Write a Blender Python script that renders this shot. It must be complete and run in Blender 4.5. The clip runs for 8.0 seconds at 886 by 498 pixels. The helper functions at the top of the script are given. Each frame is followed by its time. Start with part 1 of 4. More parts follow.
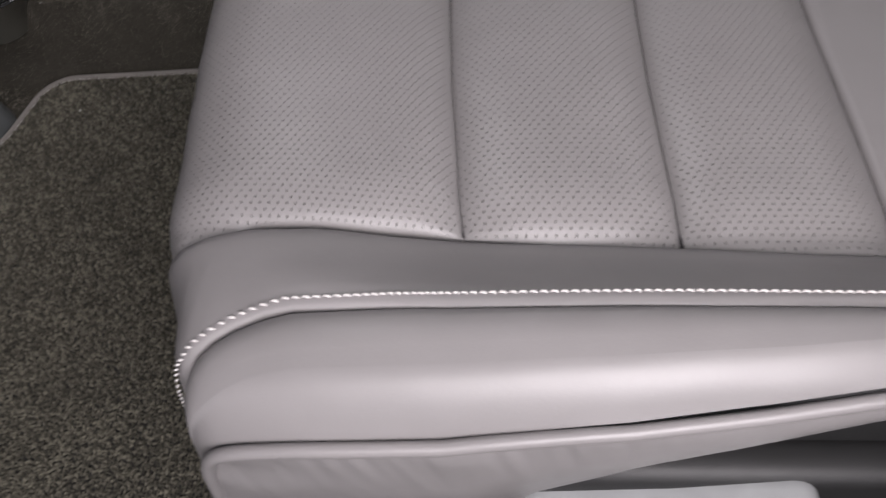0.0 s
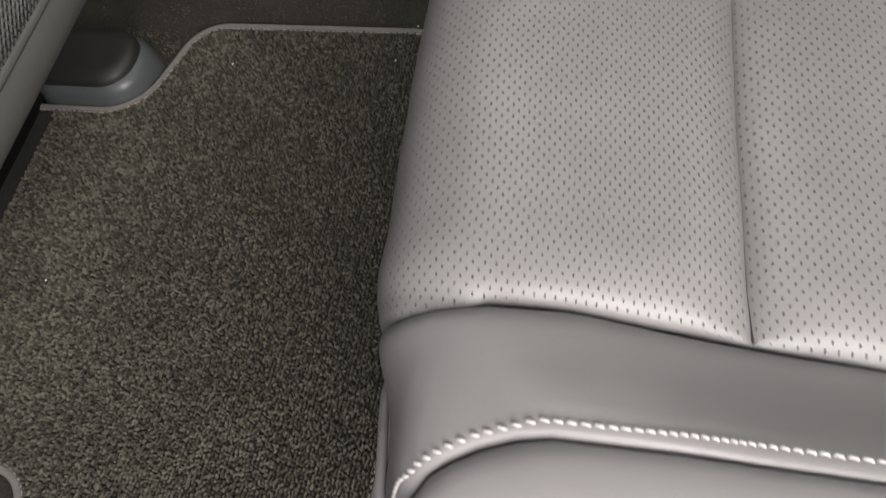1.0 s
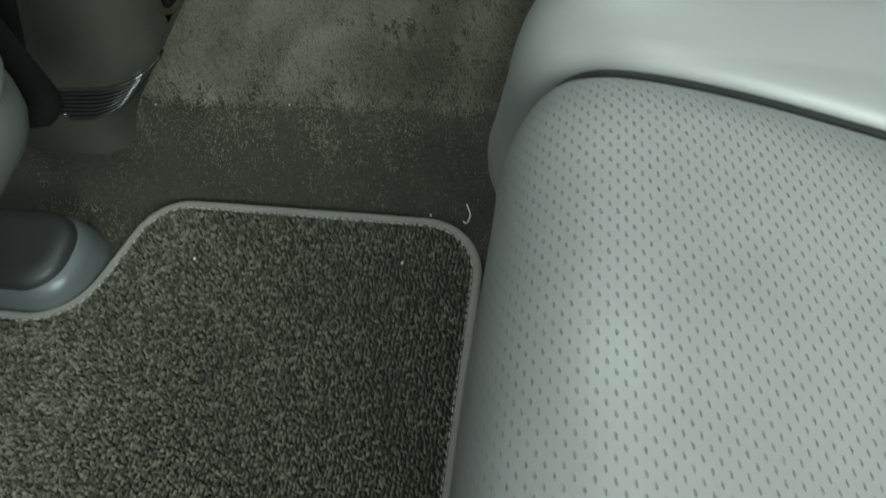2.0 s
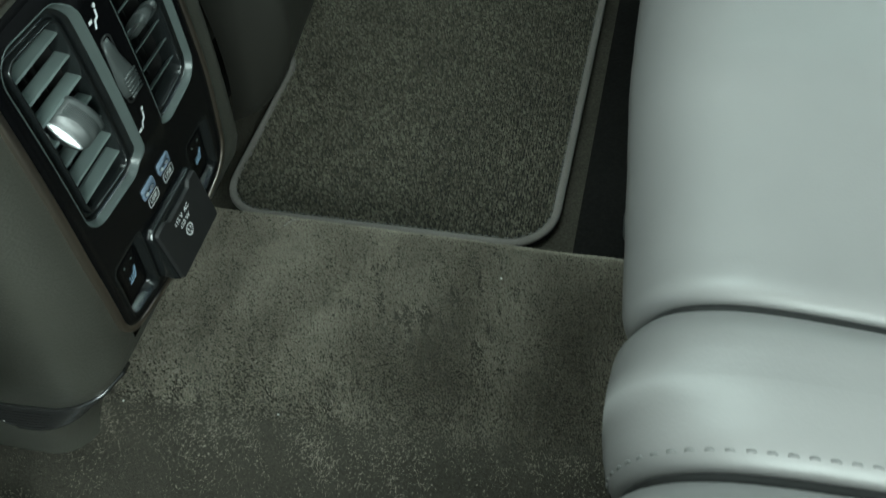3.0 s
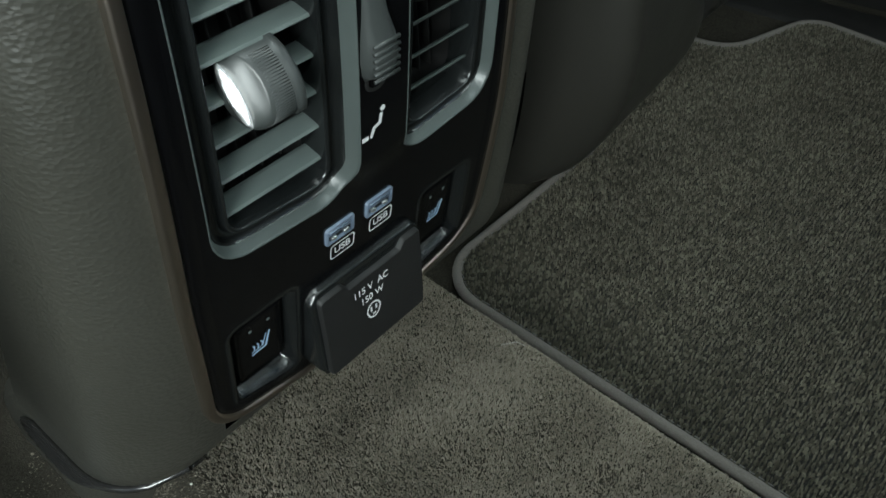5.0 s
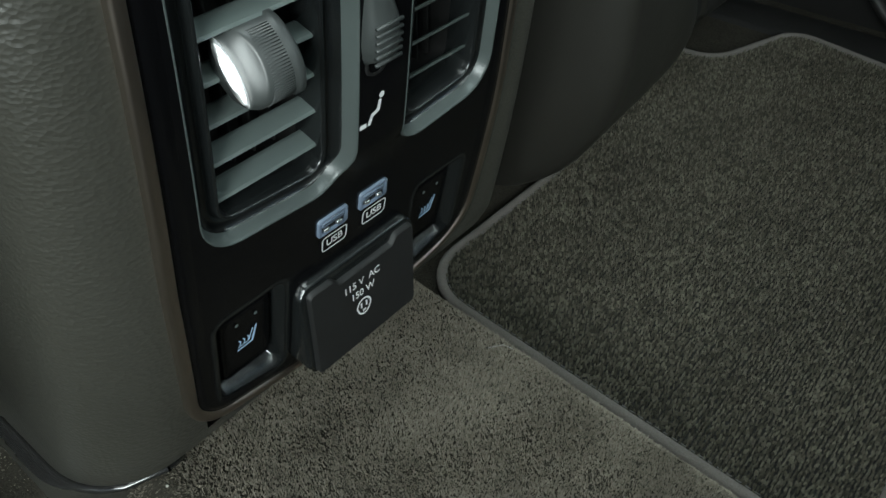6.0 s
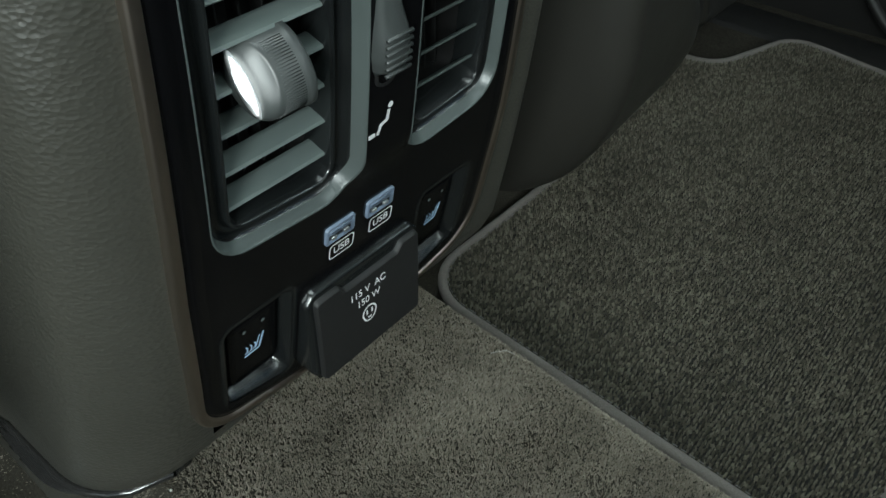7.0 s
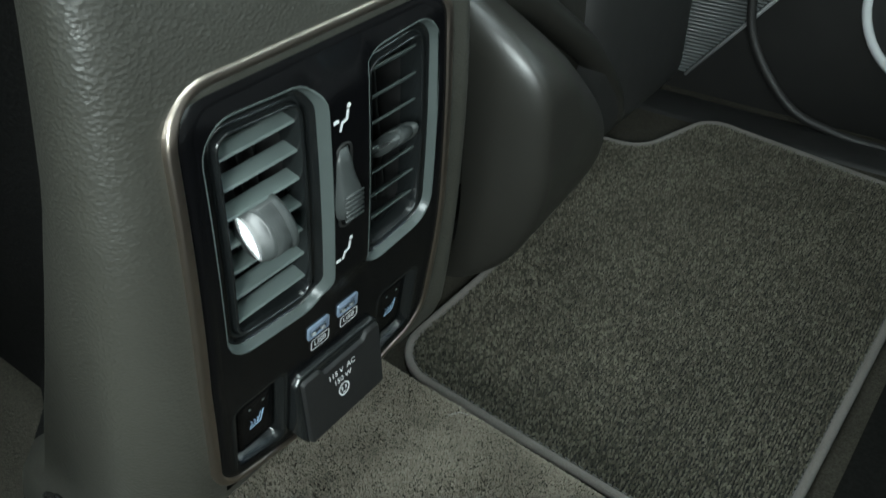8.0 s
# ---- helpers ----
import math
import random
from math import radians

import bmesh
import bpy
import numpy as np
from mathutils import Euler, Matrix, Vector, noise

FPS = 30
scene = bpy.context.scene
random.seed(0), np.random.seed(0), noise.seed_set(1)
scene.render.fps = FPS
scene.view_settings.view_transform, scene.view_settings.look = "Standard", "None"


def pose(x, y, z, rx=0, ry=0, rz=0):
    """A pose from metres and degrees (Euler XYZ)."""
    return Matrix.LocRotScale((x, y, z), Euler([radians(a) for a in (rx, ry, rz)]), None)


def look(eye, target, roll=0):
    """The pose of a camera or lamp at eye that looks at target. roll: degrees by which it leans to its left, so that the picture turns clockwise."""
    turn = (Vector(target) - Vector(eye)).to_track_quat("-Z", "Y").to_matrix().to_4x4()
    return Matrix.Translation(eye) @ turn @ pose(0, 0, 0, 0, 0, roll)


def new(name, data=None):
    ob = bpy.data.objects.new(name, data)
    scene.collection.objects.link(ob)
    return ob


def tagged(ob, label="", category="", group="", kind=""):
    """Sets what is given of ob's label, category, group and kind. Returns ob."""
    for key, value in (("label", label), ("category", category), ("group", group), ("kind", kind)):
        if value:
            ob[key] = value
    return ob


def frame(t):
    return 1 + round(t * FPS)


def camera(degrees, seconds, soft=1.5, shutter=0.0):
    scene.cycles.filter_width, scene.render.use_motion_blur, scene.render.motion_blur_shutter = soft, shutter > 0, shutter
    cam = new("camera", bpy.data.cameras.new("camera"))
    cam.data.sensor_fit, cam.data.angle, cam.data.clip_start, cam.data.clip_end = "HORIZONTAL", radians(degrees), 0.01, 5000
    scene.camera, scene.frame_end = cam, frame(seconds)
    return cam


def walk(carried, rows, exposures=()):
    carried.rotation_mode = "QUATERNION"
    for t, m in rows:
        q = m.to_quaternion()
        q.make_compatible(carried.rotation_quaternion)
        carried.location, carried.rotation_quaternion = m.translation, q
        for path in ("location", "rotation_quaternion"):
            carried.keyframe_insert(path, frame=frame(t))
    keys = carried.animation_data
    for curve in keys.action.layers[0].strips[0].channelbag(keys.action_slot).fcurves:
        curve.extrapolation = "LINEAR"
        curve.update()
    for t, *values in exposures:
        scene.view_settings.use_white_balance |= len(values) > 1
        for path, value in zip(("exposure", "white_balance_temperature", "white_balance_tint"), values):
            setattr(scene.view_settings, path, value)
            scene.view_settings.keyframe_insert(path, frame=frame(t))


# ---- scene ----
cam = camera(57.97, 8.0, shutter=0.2)
ROWS = [
    (0, pose(0.5044, -0.7829, 0.6387, 32.28, 6.73, 2.47)),
    (0.5, pose(0.4421, -0.7471, 0.6225, 28.11, 9.44, 8.65)),
    (1, pose(0.4088, -0.6894, 0.6138, 28.39, 9.03, 10.62)),
    (1.2, pose(0.4013, -0.6418, 0.5916, 28.75, 8.55, 10.30)),
    (2.3, pose(0.3147, -0.3978, 0.5397, 33.57, 8.54, 10.80)),
    (2.5, pose(0.3109, -0.3532, 0.5421, 35.64, 8.68, 11.33)),
    (3, pose(0.2958, -0.2783, 0.5444, 38.85, 8.67, 12.37)),
    (3.5, pose(0.2781, -0.2178, 0.5394, 40.52, 8.56, 12.99)),
    (4, pose(0.2484, -0.1833, 0.5027, 45.91, 6.39, 22.27)),
    (4.5, pose(0.2071, -0.1674, 0.4375, 48.83, 4.12, 36.44)),
    (5, pose(0.1871, -0.1513, 0.4196, 48.03, 2.11, 40.44)),
    (5.2, pose(0.1893, -0.1552, 0.4114, 48.60, 1.93, 39.73)),
    (6.5, pose(0.1740, -0.1534, 0.4097, 48.56, -0.53, 39.97)),
    (7, pose(0.1763, -0.1560, 0.4131, 48.76, -0.30, 39.84)),
    (7.5, pose(0.1963, -0.1722, 0.4383, 49.76, -0.60, 39.08)),
    (8, pose(0.2286, -0.1999, 0.4859, 53.36, 1.15, 36.50)),
]
walk(cam, ROWS, exposures=[
    (0.0, -0.24, 6500, 19), (1.2, 0.15, 6700, 8), (2.3, 0.54, 5850, -17), (3.5, 0.74, 5950, -13), (5.0, 0.64, 6070, -4), (6.5, 0.54, 6070, -4), (8.0, 0.92, 5930, -6)])

# ---- world and light ----
world = bpy.data.worlds.new("overcast_day")
world.use_nodes = True
scene.world = world
wt = world.node_tree
sky = wt.nodes.new("ShaderNodeTexSky")
sky.sky_type = "NISHITA"
sky.sun_disc = False
sky.sun_elevation = radians(40)
sky.sun_rotation = radians(200)
wt.links.new(sky.outputs["Color"], wt.nodes["Background"].inputs["Color"])
wt.nodes["Background"].inputs["Strength"].default_value = 0.05


def lamp(name, kind, m, energy, color=(1, 1, 1), size=(1.0, 1.0), angle=10.0):
    data = bpy.data.lights.new(name, kind)
    data.energy, data.color = energy, color
    if kind == "AREA":
        data.shape, data.size, data.size_y = "RECTANGLE", size[0], size[1]
    if kind == "SUN":
        data.angle = radians(angle)
    ob = new(name, data)
    ob.matrix_world = m
    return ob


lamp("sun", "SUN", look((0.2, -3.0, 3.0), (0.4, 0, 0)), 0.5, (1.0, 0.97, 0.93), angle=25)
# daylight of an assumed, unseen glass roof (an added fill), the open rear door, the far rear window and the tailgate
# window
lamp("roof_fill", "AREA", look((0.10, -0.12, 1.11), (0.16, -0.12, 0.0)), 4.6, (0.98, 1.0, 0.99), (0.55, 0.50))
lamp("door_daylight", "AREA", look((0.72, -1.03, 0.76), (0.45, -0.30, 0.30)), 14.0, (1.0, 0.98, 0.97), (0.6, 0.42))
lamp("window_daylight", "AREA", look((0.62, 0.96, 0.98), (0.25, 0.0, 0.25)), 1.6, (0.95, 1.0, 0.99), (0.7, 0.34))
lamp("tailgate_daylight", "AREA", look((1.22, 0.0, 0.98), (0.2, 0.0, 0.2)), 3.6, (0.97, 1.0, 0.99), (1.1, 0.35))


# ---- materials ----
def ramp(nt, fac, stops):
    node = nt.nodes.new("ShaderNodeValToRGB")
    els = node.color_ramp.elements
    while len(els) < len(stops):
        els.new(0.5)
    for e, (p, c) in zip(els, stops):
        e.position, e.color = p, (*c, 1)
    nt.links.new(fac, node.inputs["Fac"])
    return node.outputs["Color"]


def noise_tex(nt, vec, scale, detail=3.0, rough=0.55):
    n = nt.nodes.new("ShaderNodeTexNoise")
    n.inputs["Scale"].default_value, n.inputs["Detail"].default_value = scale, detail
    n.inputs["Roughness"].default_value = rough
    nt.links.new(vec, n.inputs["Vector"])
    return n.outputs["Fac"]


def voronoi_tex(nt, vec, scale, feature="F1"):
    n = nt.nodes.new("ShaderNodeTexVoronoi")
    n.feature = feature
    n.inputs["Scale"].default_value = scale
    nt.links.new(vec, n.inputs["Vector"])
    return n.outputs["Distance"]


def mathn(nt, op, a, b=0.0, clamp=False):
    n = nt.nodes.new("ShaderNodeMath")
    n.operation, n.use_clamp = op, clamp
    for i, v in enumerate((a, b)):
        if isinstance(v, (int, float)):
            n.inputs[i].default_value = v
        else:
            nt.links.new(v, n.inputs[i])
    return n.outputs[0]


def mixc(nt, fac, a, b, blend="MIX"):
    n = nt.nodes.new("ShaderNodeMix")
    n.data_type, n.blend_type = "RGBA", blend
    for sock, v in ((n.inputs[0], fac), (n.inputs[6], a), (n.inputs[7], b)):
        if isinstance(v, (int, float)):
            sock.default_value = v
        elif isinstance(v, tuple):
            sock.default_value = (*v, 1)
        else:
            nt.links.new(v, sock)
    return n.outputs[2]


def base_mat(name, color=(0.5, 0.5, 0.5), rough=0.5, metal=0.0, spec=0.5):
    m = bpy.data.materials.new(name)
    m.use_nodes = True
    b = m.node_tree.nodes["Principled BSDF"]
    b.inputs["Base Color"].default_value = (*color, 1)
    b.inputs["Roughness"].default_value = rough
    b.inputs["Metallic"].default_value = metal
    b.inputs["Specular IOR Level"].default_value = spec
    return m, m.node_tree, b


def coords(nt, which="Object"):
    return nt.nodes.new("ShaderNodeTexCoord").outputs[which]


def bump(nt, b, height, strength, dist, prev=None):
    n = nt.nodes.new("ShaderNodeBump")
    n.inputs["Strength"].default_value, n.inputs["Distance"].default_value = strength, dist
    nt.links.new(height, n.inputs["Height"])
    if prev is not None:
        nt.links.new(prev, n.inputs["Normal"])
    nt.links.new(n.outputs[0], b.inputs["Normal"])
    return n.outputs[0]


def leather(name, color, rough=0.40, perforated=False, grain=900):
    m, nt, b = base_mat(name, color, rough)
    co = coords(nt)
    big = noise_tex(nt, co, 9, 3)
    col = ramp(nt, big, [(0.3, tuple(c * 0.93 for c in color)), (0.7, tuple(min(1, c * 1.06) for c in color))])
    cell = voronoi_tex(nt, co, grain)
    fine = noise_tex(nt, co, grain * 0.6, 2)
    h = mathn(nt, "ADD", mathn(nt, "MULTIPLY", cell, 0.6), mathn(nt, "MULTIPLY", fine, 0.4))
    rr = mathn(nt, "ADD", mathn(nt, "MULTIPLY", noise_tex(nt, co, 45, 3), 0.12), rough - 0.06)
    nt.links.new(rr, b.inputs["Roughness"])
    nrm = bump(nt, b, h, 0.12, 0.0004)
    nrm = bump(nt, b, noise_tex(nt, co, 28, 3), 0.10, 0.003, nrm)
    if perforated:
        uvn = nt.nodes.new("ShaderNodeUVMap")
        uvn.uv_map = "UVMap"
        uv = uvn.outputs[0]
        best = None
        for off in (0.0, 0.5):
            mp = nt.nodes.new("ShaderNodeVectorMath")
            mp.operation = "MULTIPLY_ADD"
            mp.inputs[1].default_value, mp.inputs[2].default_value = (1 / 0.0052, 1 / 0.0064, 0), (off, off, 0)
            nt.links.new(uv, mp.inputs[0])
            fr = nt.nodes.new("ShaderNodeVectorMath")
            fr.operation = "FRACTION"
            nt.links.new(mp.outputs[0], fr.inputs[0])
            sb = nt.nodes.new("ShaderNodeVectorMath")
            sb.operation = "SUBTRACT"
            sb.inputs[1].default_value = (0.5, 0.5, 0)
            nt.links.new(fr.outputs[0], sb.inputs[0])
            sq = nt.nodes.new("ShaderNodeVectorMath")
            sq.operation = "MULTIPLY"
            sq.inputs[1].default_value = (1.45, 1.0, 0)
            nt.links.new(sb.outputs[0], sq.inputs[0])
            ln = nt.nodes.new("ShaderNodeVectorMath")
            ln.operation = "LENGTH"
            nt.links.new(sq.outputs[0], ln.inputs[0])
            best = ln.outputs["Value"] if best is None else mathn(nt, "MINIMUM", best, ln.outputs["Value"])
        hole = nt.nodes.new("ShaderNodeMapRange")
        hole.inputs["From Min"].default_value, hole.inputs["From Max"].default_value = 0.045, 0.13
        nt.links.new(best, hole.inputs["Value"])
        edge = nt.nodes.new("ShaderNodeUVMap")
        edge.uv_map = "Margin"
        sep = nt.nodes.new("ShaderNodeSeparateXYZ")
        nt.links.new(edge.outputs[0], sep.inputs[0])
        hole_out = mathn(nt, "MAXIMUM", hole.outputs[0], mathn(nt, "LESS_THAN", sep.outputs[0], 0.0012))
        col = mixc(nt, hole_out, (0.135, 0.13, 0.128), col)
        bump(nt, b, hole_out, 0.9, 0.0012, nrm)
    nt.links.new(col, b.inputs["Base Color"])
    return m


def carpet(name, dark, light, scale, rel=0.003, stretch=(1, 1, 1)):
    m, nt, b = base_mat(name, dark, 0.95, spec=0.15)
    mp = nt.nodes.new("ShaderNodeMapping")
    mp.inputs["Scale"].default_value = stretch
    nt.links.new(coords(nt), mp.inputs["Vector"])
    co = mp.outputs[0]
    f = noise_tex(nt, co, scale, 4, 0.7)
    patch = noise_tex(nt, co, 14, 4, 0.6)
    mixf = mathn(nt, "ADD", mathn(nt, "MULTIPLY", f, 0.72), mathn(nt, "MULTIPLY", patch, 0.28))
    col = ramp(nt, mixf, [(0.36, dark), (0.55, tuple((a + c) / 2 for a, c in zip(dark, light))), (0.72, light)])
    nt.links.new(col, b.inputs["Base Color"])
    n1 = bump(nt, b, f, 0.9, rel)
    bump(nt, b, patch, 0.5, 0.006, n1)
    b.inputs["Sheen Weight"].default_value = 0.10
    b.inputs["Sheen Roughness"].default_value = 0.6
    return m


def pile(name, dark, light, size=12, depth=0.5):
    """Loop pile: every tuft its own shade."""
    m, nt, b = base_mat(name, dark, 0.9, spec=0.2)
    isl = nt.nodes.new("ShaderNodeNewGeometry").outputs["Random Per Island"]
    col = ramp(nt, isl, [(0.0, dark), (0.6, tuple((a + c) / 2 for a, c in zip(dark, light))), (1.0, light)])
    big = noise_tex(nt, coords(nt), size, 4, 0.6)
    spread = nt.nodes.new("ShaderNodeMapRange")
    spread.inputs["From Min"].default_value, spread.inputs["From Max"].default_value, spread.inputs["To Max"].default_value = 0.42, 0.66, depth
    nt.links.new(big, spread.inputs["Value"])
    col = mixc(nt, spread.outputs[0], col, tuple(c * 0.7 for c in dark))
    nt.links.new(col, b.inputs["Base Color"])
    bump(nt, b, noise_tex(nt, coords(nt), 2600, 2), 0.5, 0.0006)
    return m


def plastic(name, color, rough=0.5, grain=1400, depth=0.0004, strength=0.3):
    m, nt, b = base_mat(name, color, rough)
    co = coords(nt)
    rr = mathn(nt, "ADD", mathn(nt, "MULTIPLY", noise_tex(nt, co, 60, 3), 0.14), rough - 0.07)
    nt.links.new(rr, b.inputs["Roughness"])
    v = noise_tex(nt, co, 30, 3)
    nt.links.new(ramp(nt, v, [(0.3, tuple(c * 0.9 for c in color)), (0.7, tuple(c * 1.08 for c in color))]), b.inputs["Base Color"])
    if grain:
        bump(nt, b, noise_tex(nt, co, grain, 2, 0.4), strength, depth)
    return m


LEATHER = leather("grey_leather", (0.20, 0.191, 0.189))
LEATHER_PERF = leather("grey_perforated_leather", (0.205, 0.196, 0.193), perforated=True)
LEATHER_SHELL = leather("dark_grey_vinyl", (0.022, 0.021, 0.0178), 0.36)
LEATHER_SHELL.node_tree.nodes["Principled BSDF"].inputs["Specular IOR Level"].default_value = 0.7
LEATHER_BAND = leather("mid_grey_vinyl", (0.105, 0.103, 0.095), 0.5)
SEAM_SHADE = base_mat("seam_shade", (0.012, 0.0115, 0.011), 0.8)[0]
THREAD = base_mat("light_thread", (0.62, 0.6, 0.58), 0.7)[0]
THREAD_GREY = base_mat("grey_thread", (0.42, 0.405, 0.39), 0.7)[0]
THREAD_DARK = base_mat("dark_grey_thread", (0.17, 0.166, 0.164), 0.7)[0]
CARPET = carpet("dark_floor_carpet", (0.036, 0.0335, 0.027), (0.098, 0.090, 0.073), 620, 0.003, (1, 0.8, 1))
CARPET.node_tree.nodes["Principled BSDF"].inputs["Sheen Weight"].default_value = 0.0
CARPET.node_tree.nodes["Principled BSDF"].inputs["Specular IOR Level"].default_value = 0.05
MATBASE = carpet("mat_backing", (0.010, 0.010, 0.009), (0.03, 0.029, 0.025), 500, 0.002)
PILE = pile("mat_loop_pile", (0.056, 0.0525, 0.041), (0.205, 0.192, 0.148), 14, 0.3)
BINDING = carpet("mat_binding", (0.145, 0.133, 0.120), (0.285, 0.262, 0.240), 1500, 0.0006)
VINYL, vnt, vb = base_mat("console_grained_vinyl", (0.06, 0.056, 0.048), 0.36)
vco = coords(vnt)
vnt.links.new(ramp(vnt, noise_tex(vnt, vco, 14, 4), [(0.3, (0.046, 0.0448, 0.037)), (0.7, (0.058, 0.0565, 0.047))]), vb.inputs["Base Color"])
vnt.links.new(mathn(vnt, "ADD", mathn(vnt, "MULTIPLY", noise_tex(vnt, vco, 40, 3), 0.14), 0.25), vb.inputs["Roughness"])
vb.inputs["Specular IOR Level"].default_value = 1.0
vb.inputs["IOR"].default_value = 1.65
vmap = vnt.nodes.new("ShaderNodeMapping")
vmap.inputs["Scale"].default_value = (1, 0.85, 1.25)
vnt.links.new(vco, vmap.inputs["Vector"])
pebble = bump(vnt, vb, voronoi_tex(vnt, vmap.outputs[0], 620), 0.22, 0.0011)
bump(vnt, vb, noise_tex(vnt, vco, 260, 2), 0.12, 0.0014, pebble)
BLACK = plastic("black_satin_plastic", (0.0035, 0.0035, 0.004), 0.22, 0)
SATIN = plastic("satin_black_plastic", (0.010, 0.0112, 0.0115), 0.17, 2200, 0.0002, 0.2)
MATTE = plastic("matte_dark_plastic", (0.012, 0.012, 0.012), 0.55)
SLAT = plastic("grey_slat_plastic", (0.125, 0.150, 0.144), 0.4, 2200, 0.0002, 0.2)
DISH_LIT = plastic("lit_satin_plastic", (0.078, 0.092, 0.089), 0.32, 2200, 0.0002, 0.2)
BEZEL = base_mat("dark_grey_gloss_plastic", (0.022, 0.0215, 0.021), 0.17, 0.0, 1.0)[0]
KNOB = plastic("dark_grey_knob_plastic", (0.05, 0.055, 0.054), 0.34, 0)
BLACK.node_tree.nodes["Principled BSDF"].inputs["Specular IOR Level"].default_value = 0.3
SATIN.node_tree.nodes["Principled BSDF"].inputs["Specular IOR Level"].default_value = 0.75
RIM = base_mat("dark_bronze_chrome", (0.52, 0.455, 0.39), 0.32, 1.0)[0]
CHROME = base_mat("bright_chrome", (0.93, 0.94, 0.95), 0.34, 1.0)[0]
WHITE = base_mat("white_print", (0.75, 0.76, 0.76), 0.6)[0]
BLUEPRINT = base_mat("pale_blue_print", (0.42, 0.6, 0.82), 0.6)[0]
USBBLUE = base_mat("usb_blue_plastic", (0.17, 0.215, 0.29), 0.3)[0]
GREYTRIM = plastic("light_grey_plastic", (0.30, 0.31, 0.31), 0.4)
COLLAR = plastic("grey_collar_plastic", (0.095, 0.101, 0.101), 0.32)
DARKTRIM = plastic("dark_grey_trim", (0.022, 0.0215, 0.0205), 0.5, 900, 0.0005)
# near-black for flanks, lips and underseat parts; their shade is in this colour
DULL = carpet("flat_black", (0.004, 0.004, 0.0035), (0.014, 0.013, 0.012), 300, 0.001)
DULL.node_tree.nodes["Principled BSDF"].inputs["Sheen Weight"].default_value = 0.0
RING_GLINT = base_mat("painted_chrome_glint", (0.68, 0.70, 0.71), 0.25)[0]
LINT = base_mat("white_lint", (0.75, 0.75, 0.7), 0.9)[0]
HEADLINER = plastic("light_headliner", (0.42, 0.41, 0.39), 0.9)
PAVE = plastic("grey_pavement", (0.22, 0.22, 0.21), 0.9)
GLASS, gnt, gb = base_mat("window_glass", (0.9, 0.95, 0.93), 0.0)
gb.inputs["Transmission Weight"].default_value = 1.0
MESHCORD = plastic("grey_net_cord", (0.16, 0.157, 0.15), 0.7)
MESHNET = plastic("grey_net_fabric", (0.03, 0.03, 0.028), 0.8)


# ---- building helpers ----
def mesh_from(name, verts, faces, material, smooth=True, uvs=None, margin=None):
    me = bpy.data.meshes.new(name)
    me.from_pydata([tuple(v) for v in verts], [], faces)
    me.materials.append(material)
    if smooth:
        me.polygons.foreach_set("use_smooth", [True] * len(me.polygons))
    if uvs is not None:
        layer = me.uv_layers.new(name="UVMap")
        idx = np.zeros(len(me.loops), dtype=np.int32)
        me.loops.foreach_get("vertex_index", idx)
        layer.data.foreach_set("uv", np.asarray(uvs, dtype=np.float32)[idx].ravel())
    if margin is not None:
        layer = me.uv_layers.new(name="Margin")
        layer.data.foreach_set("uv", np.stack([np.asarray(margin, dtype=np.float32)[idx]] * 2, 1).ravel())
    me.validate()
    me.update()
    return me


def thing(name, label, category, at=(0, 0, 0), kind="", group=""):
    ob = new(name)
    ob.empty_display_size = 0.02
    ob.location = at
    return tagged(ob, label, category, group, kind)


def put(name, me, parent=None, label=""):
    ob = new(name, me)
    if parent is not None:
        ob.parent = parent
        p, off = parent, Vector((0, 0, 0))
        while p is not None:
            off += p.location
            p = p.parent
        ob.location = -off
    if label:
        ob["label"] = label
    return ob


def recalc(bm):
    bmesh.ops.recalc_face_normals(bm, faces=bm.faces)


def part(name, bm, material, parent=None, label="", smooth=True):
    me = bpy.data.meshes.new(name)
    for f in bm.faces:
        f.smooth = smooth
    bm.to_mesh(me)
    bm.free()
    me.materials.append(material)
    return put(name, me, parent, label)


def surf(name, us, vs, fn, material, parent=None, label="", flip=False, uvfn=None, margin=None):
    """A sheet fn(u, v) on the given lines; its UV map is in metres."""
    verts, uvs = [], []
    for u in us:
        for v in vs:
            verts.append(fn(u, v))
            uvs.append(uvfn(u, v) if uvfn else (u, v))
    n = len(vs)
    faces = []
    for i in range(len(us) - 1):
        for j in range(n - 1):
            q = (i * n + j, (i + 1) * n + j, (i + 1) * n + j + 1, i * n + j + 1)
            faces.append(q[::-1] if flip else q)
    return put(name, mesh_from(name, verts, faces, material, uvs=uvs, margin=[margin(u, v) for u in us for v in vs] if margin else None), parent, label)


def rounded(points, radii, seg=6):
    """A closed outline with rounded corners; radii: one for all, or one each."""
    n = len(points)
    rs = [radii] * n if isinstance(radii, (int, float)) else radii
    out = []
    for i in range(n):
        p, a, c = Vector(points[i]), Vector(points[i - 1]), Vector(points[(i + 1) % n])
        d1, d2 = (a - p).normalized(), (c - p).normalized()
        ang = math.acos(max(-1, min(1, d1.dot(d2))))
        r = rs[i]
        if r <= 0 or ang > 3.1:
            out.append(p)
            continue
        t = min(r / math.tan(ang / 2), 0.48 * (a - p).length, 0.48 * (c - p).length)
        r = t * math.tan(ang / 2)
        mid = p + (d1 + d2).normalized() * (r / math.sin(ang / 2))
        s, e = p + d1 * t - mid, p + d2 * t - mid
        for k in range(seg + 1):
            f = k / seg
            w = math.pi - ang
            q = (s * math.sin((1 - f) * w) + e * math.sin(f * w)) / math.sin(w)
            out.append(mid + q)
    return out


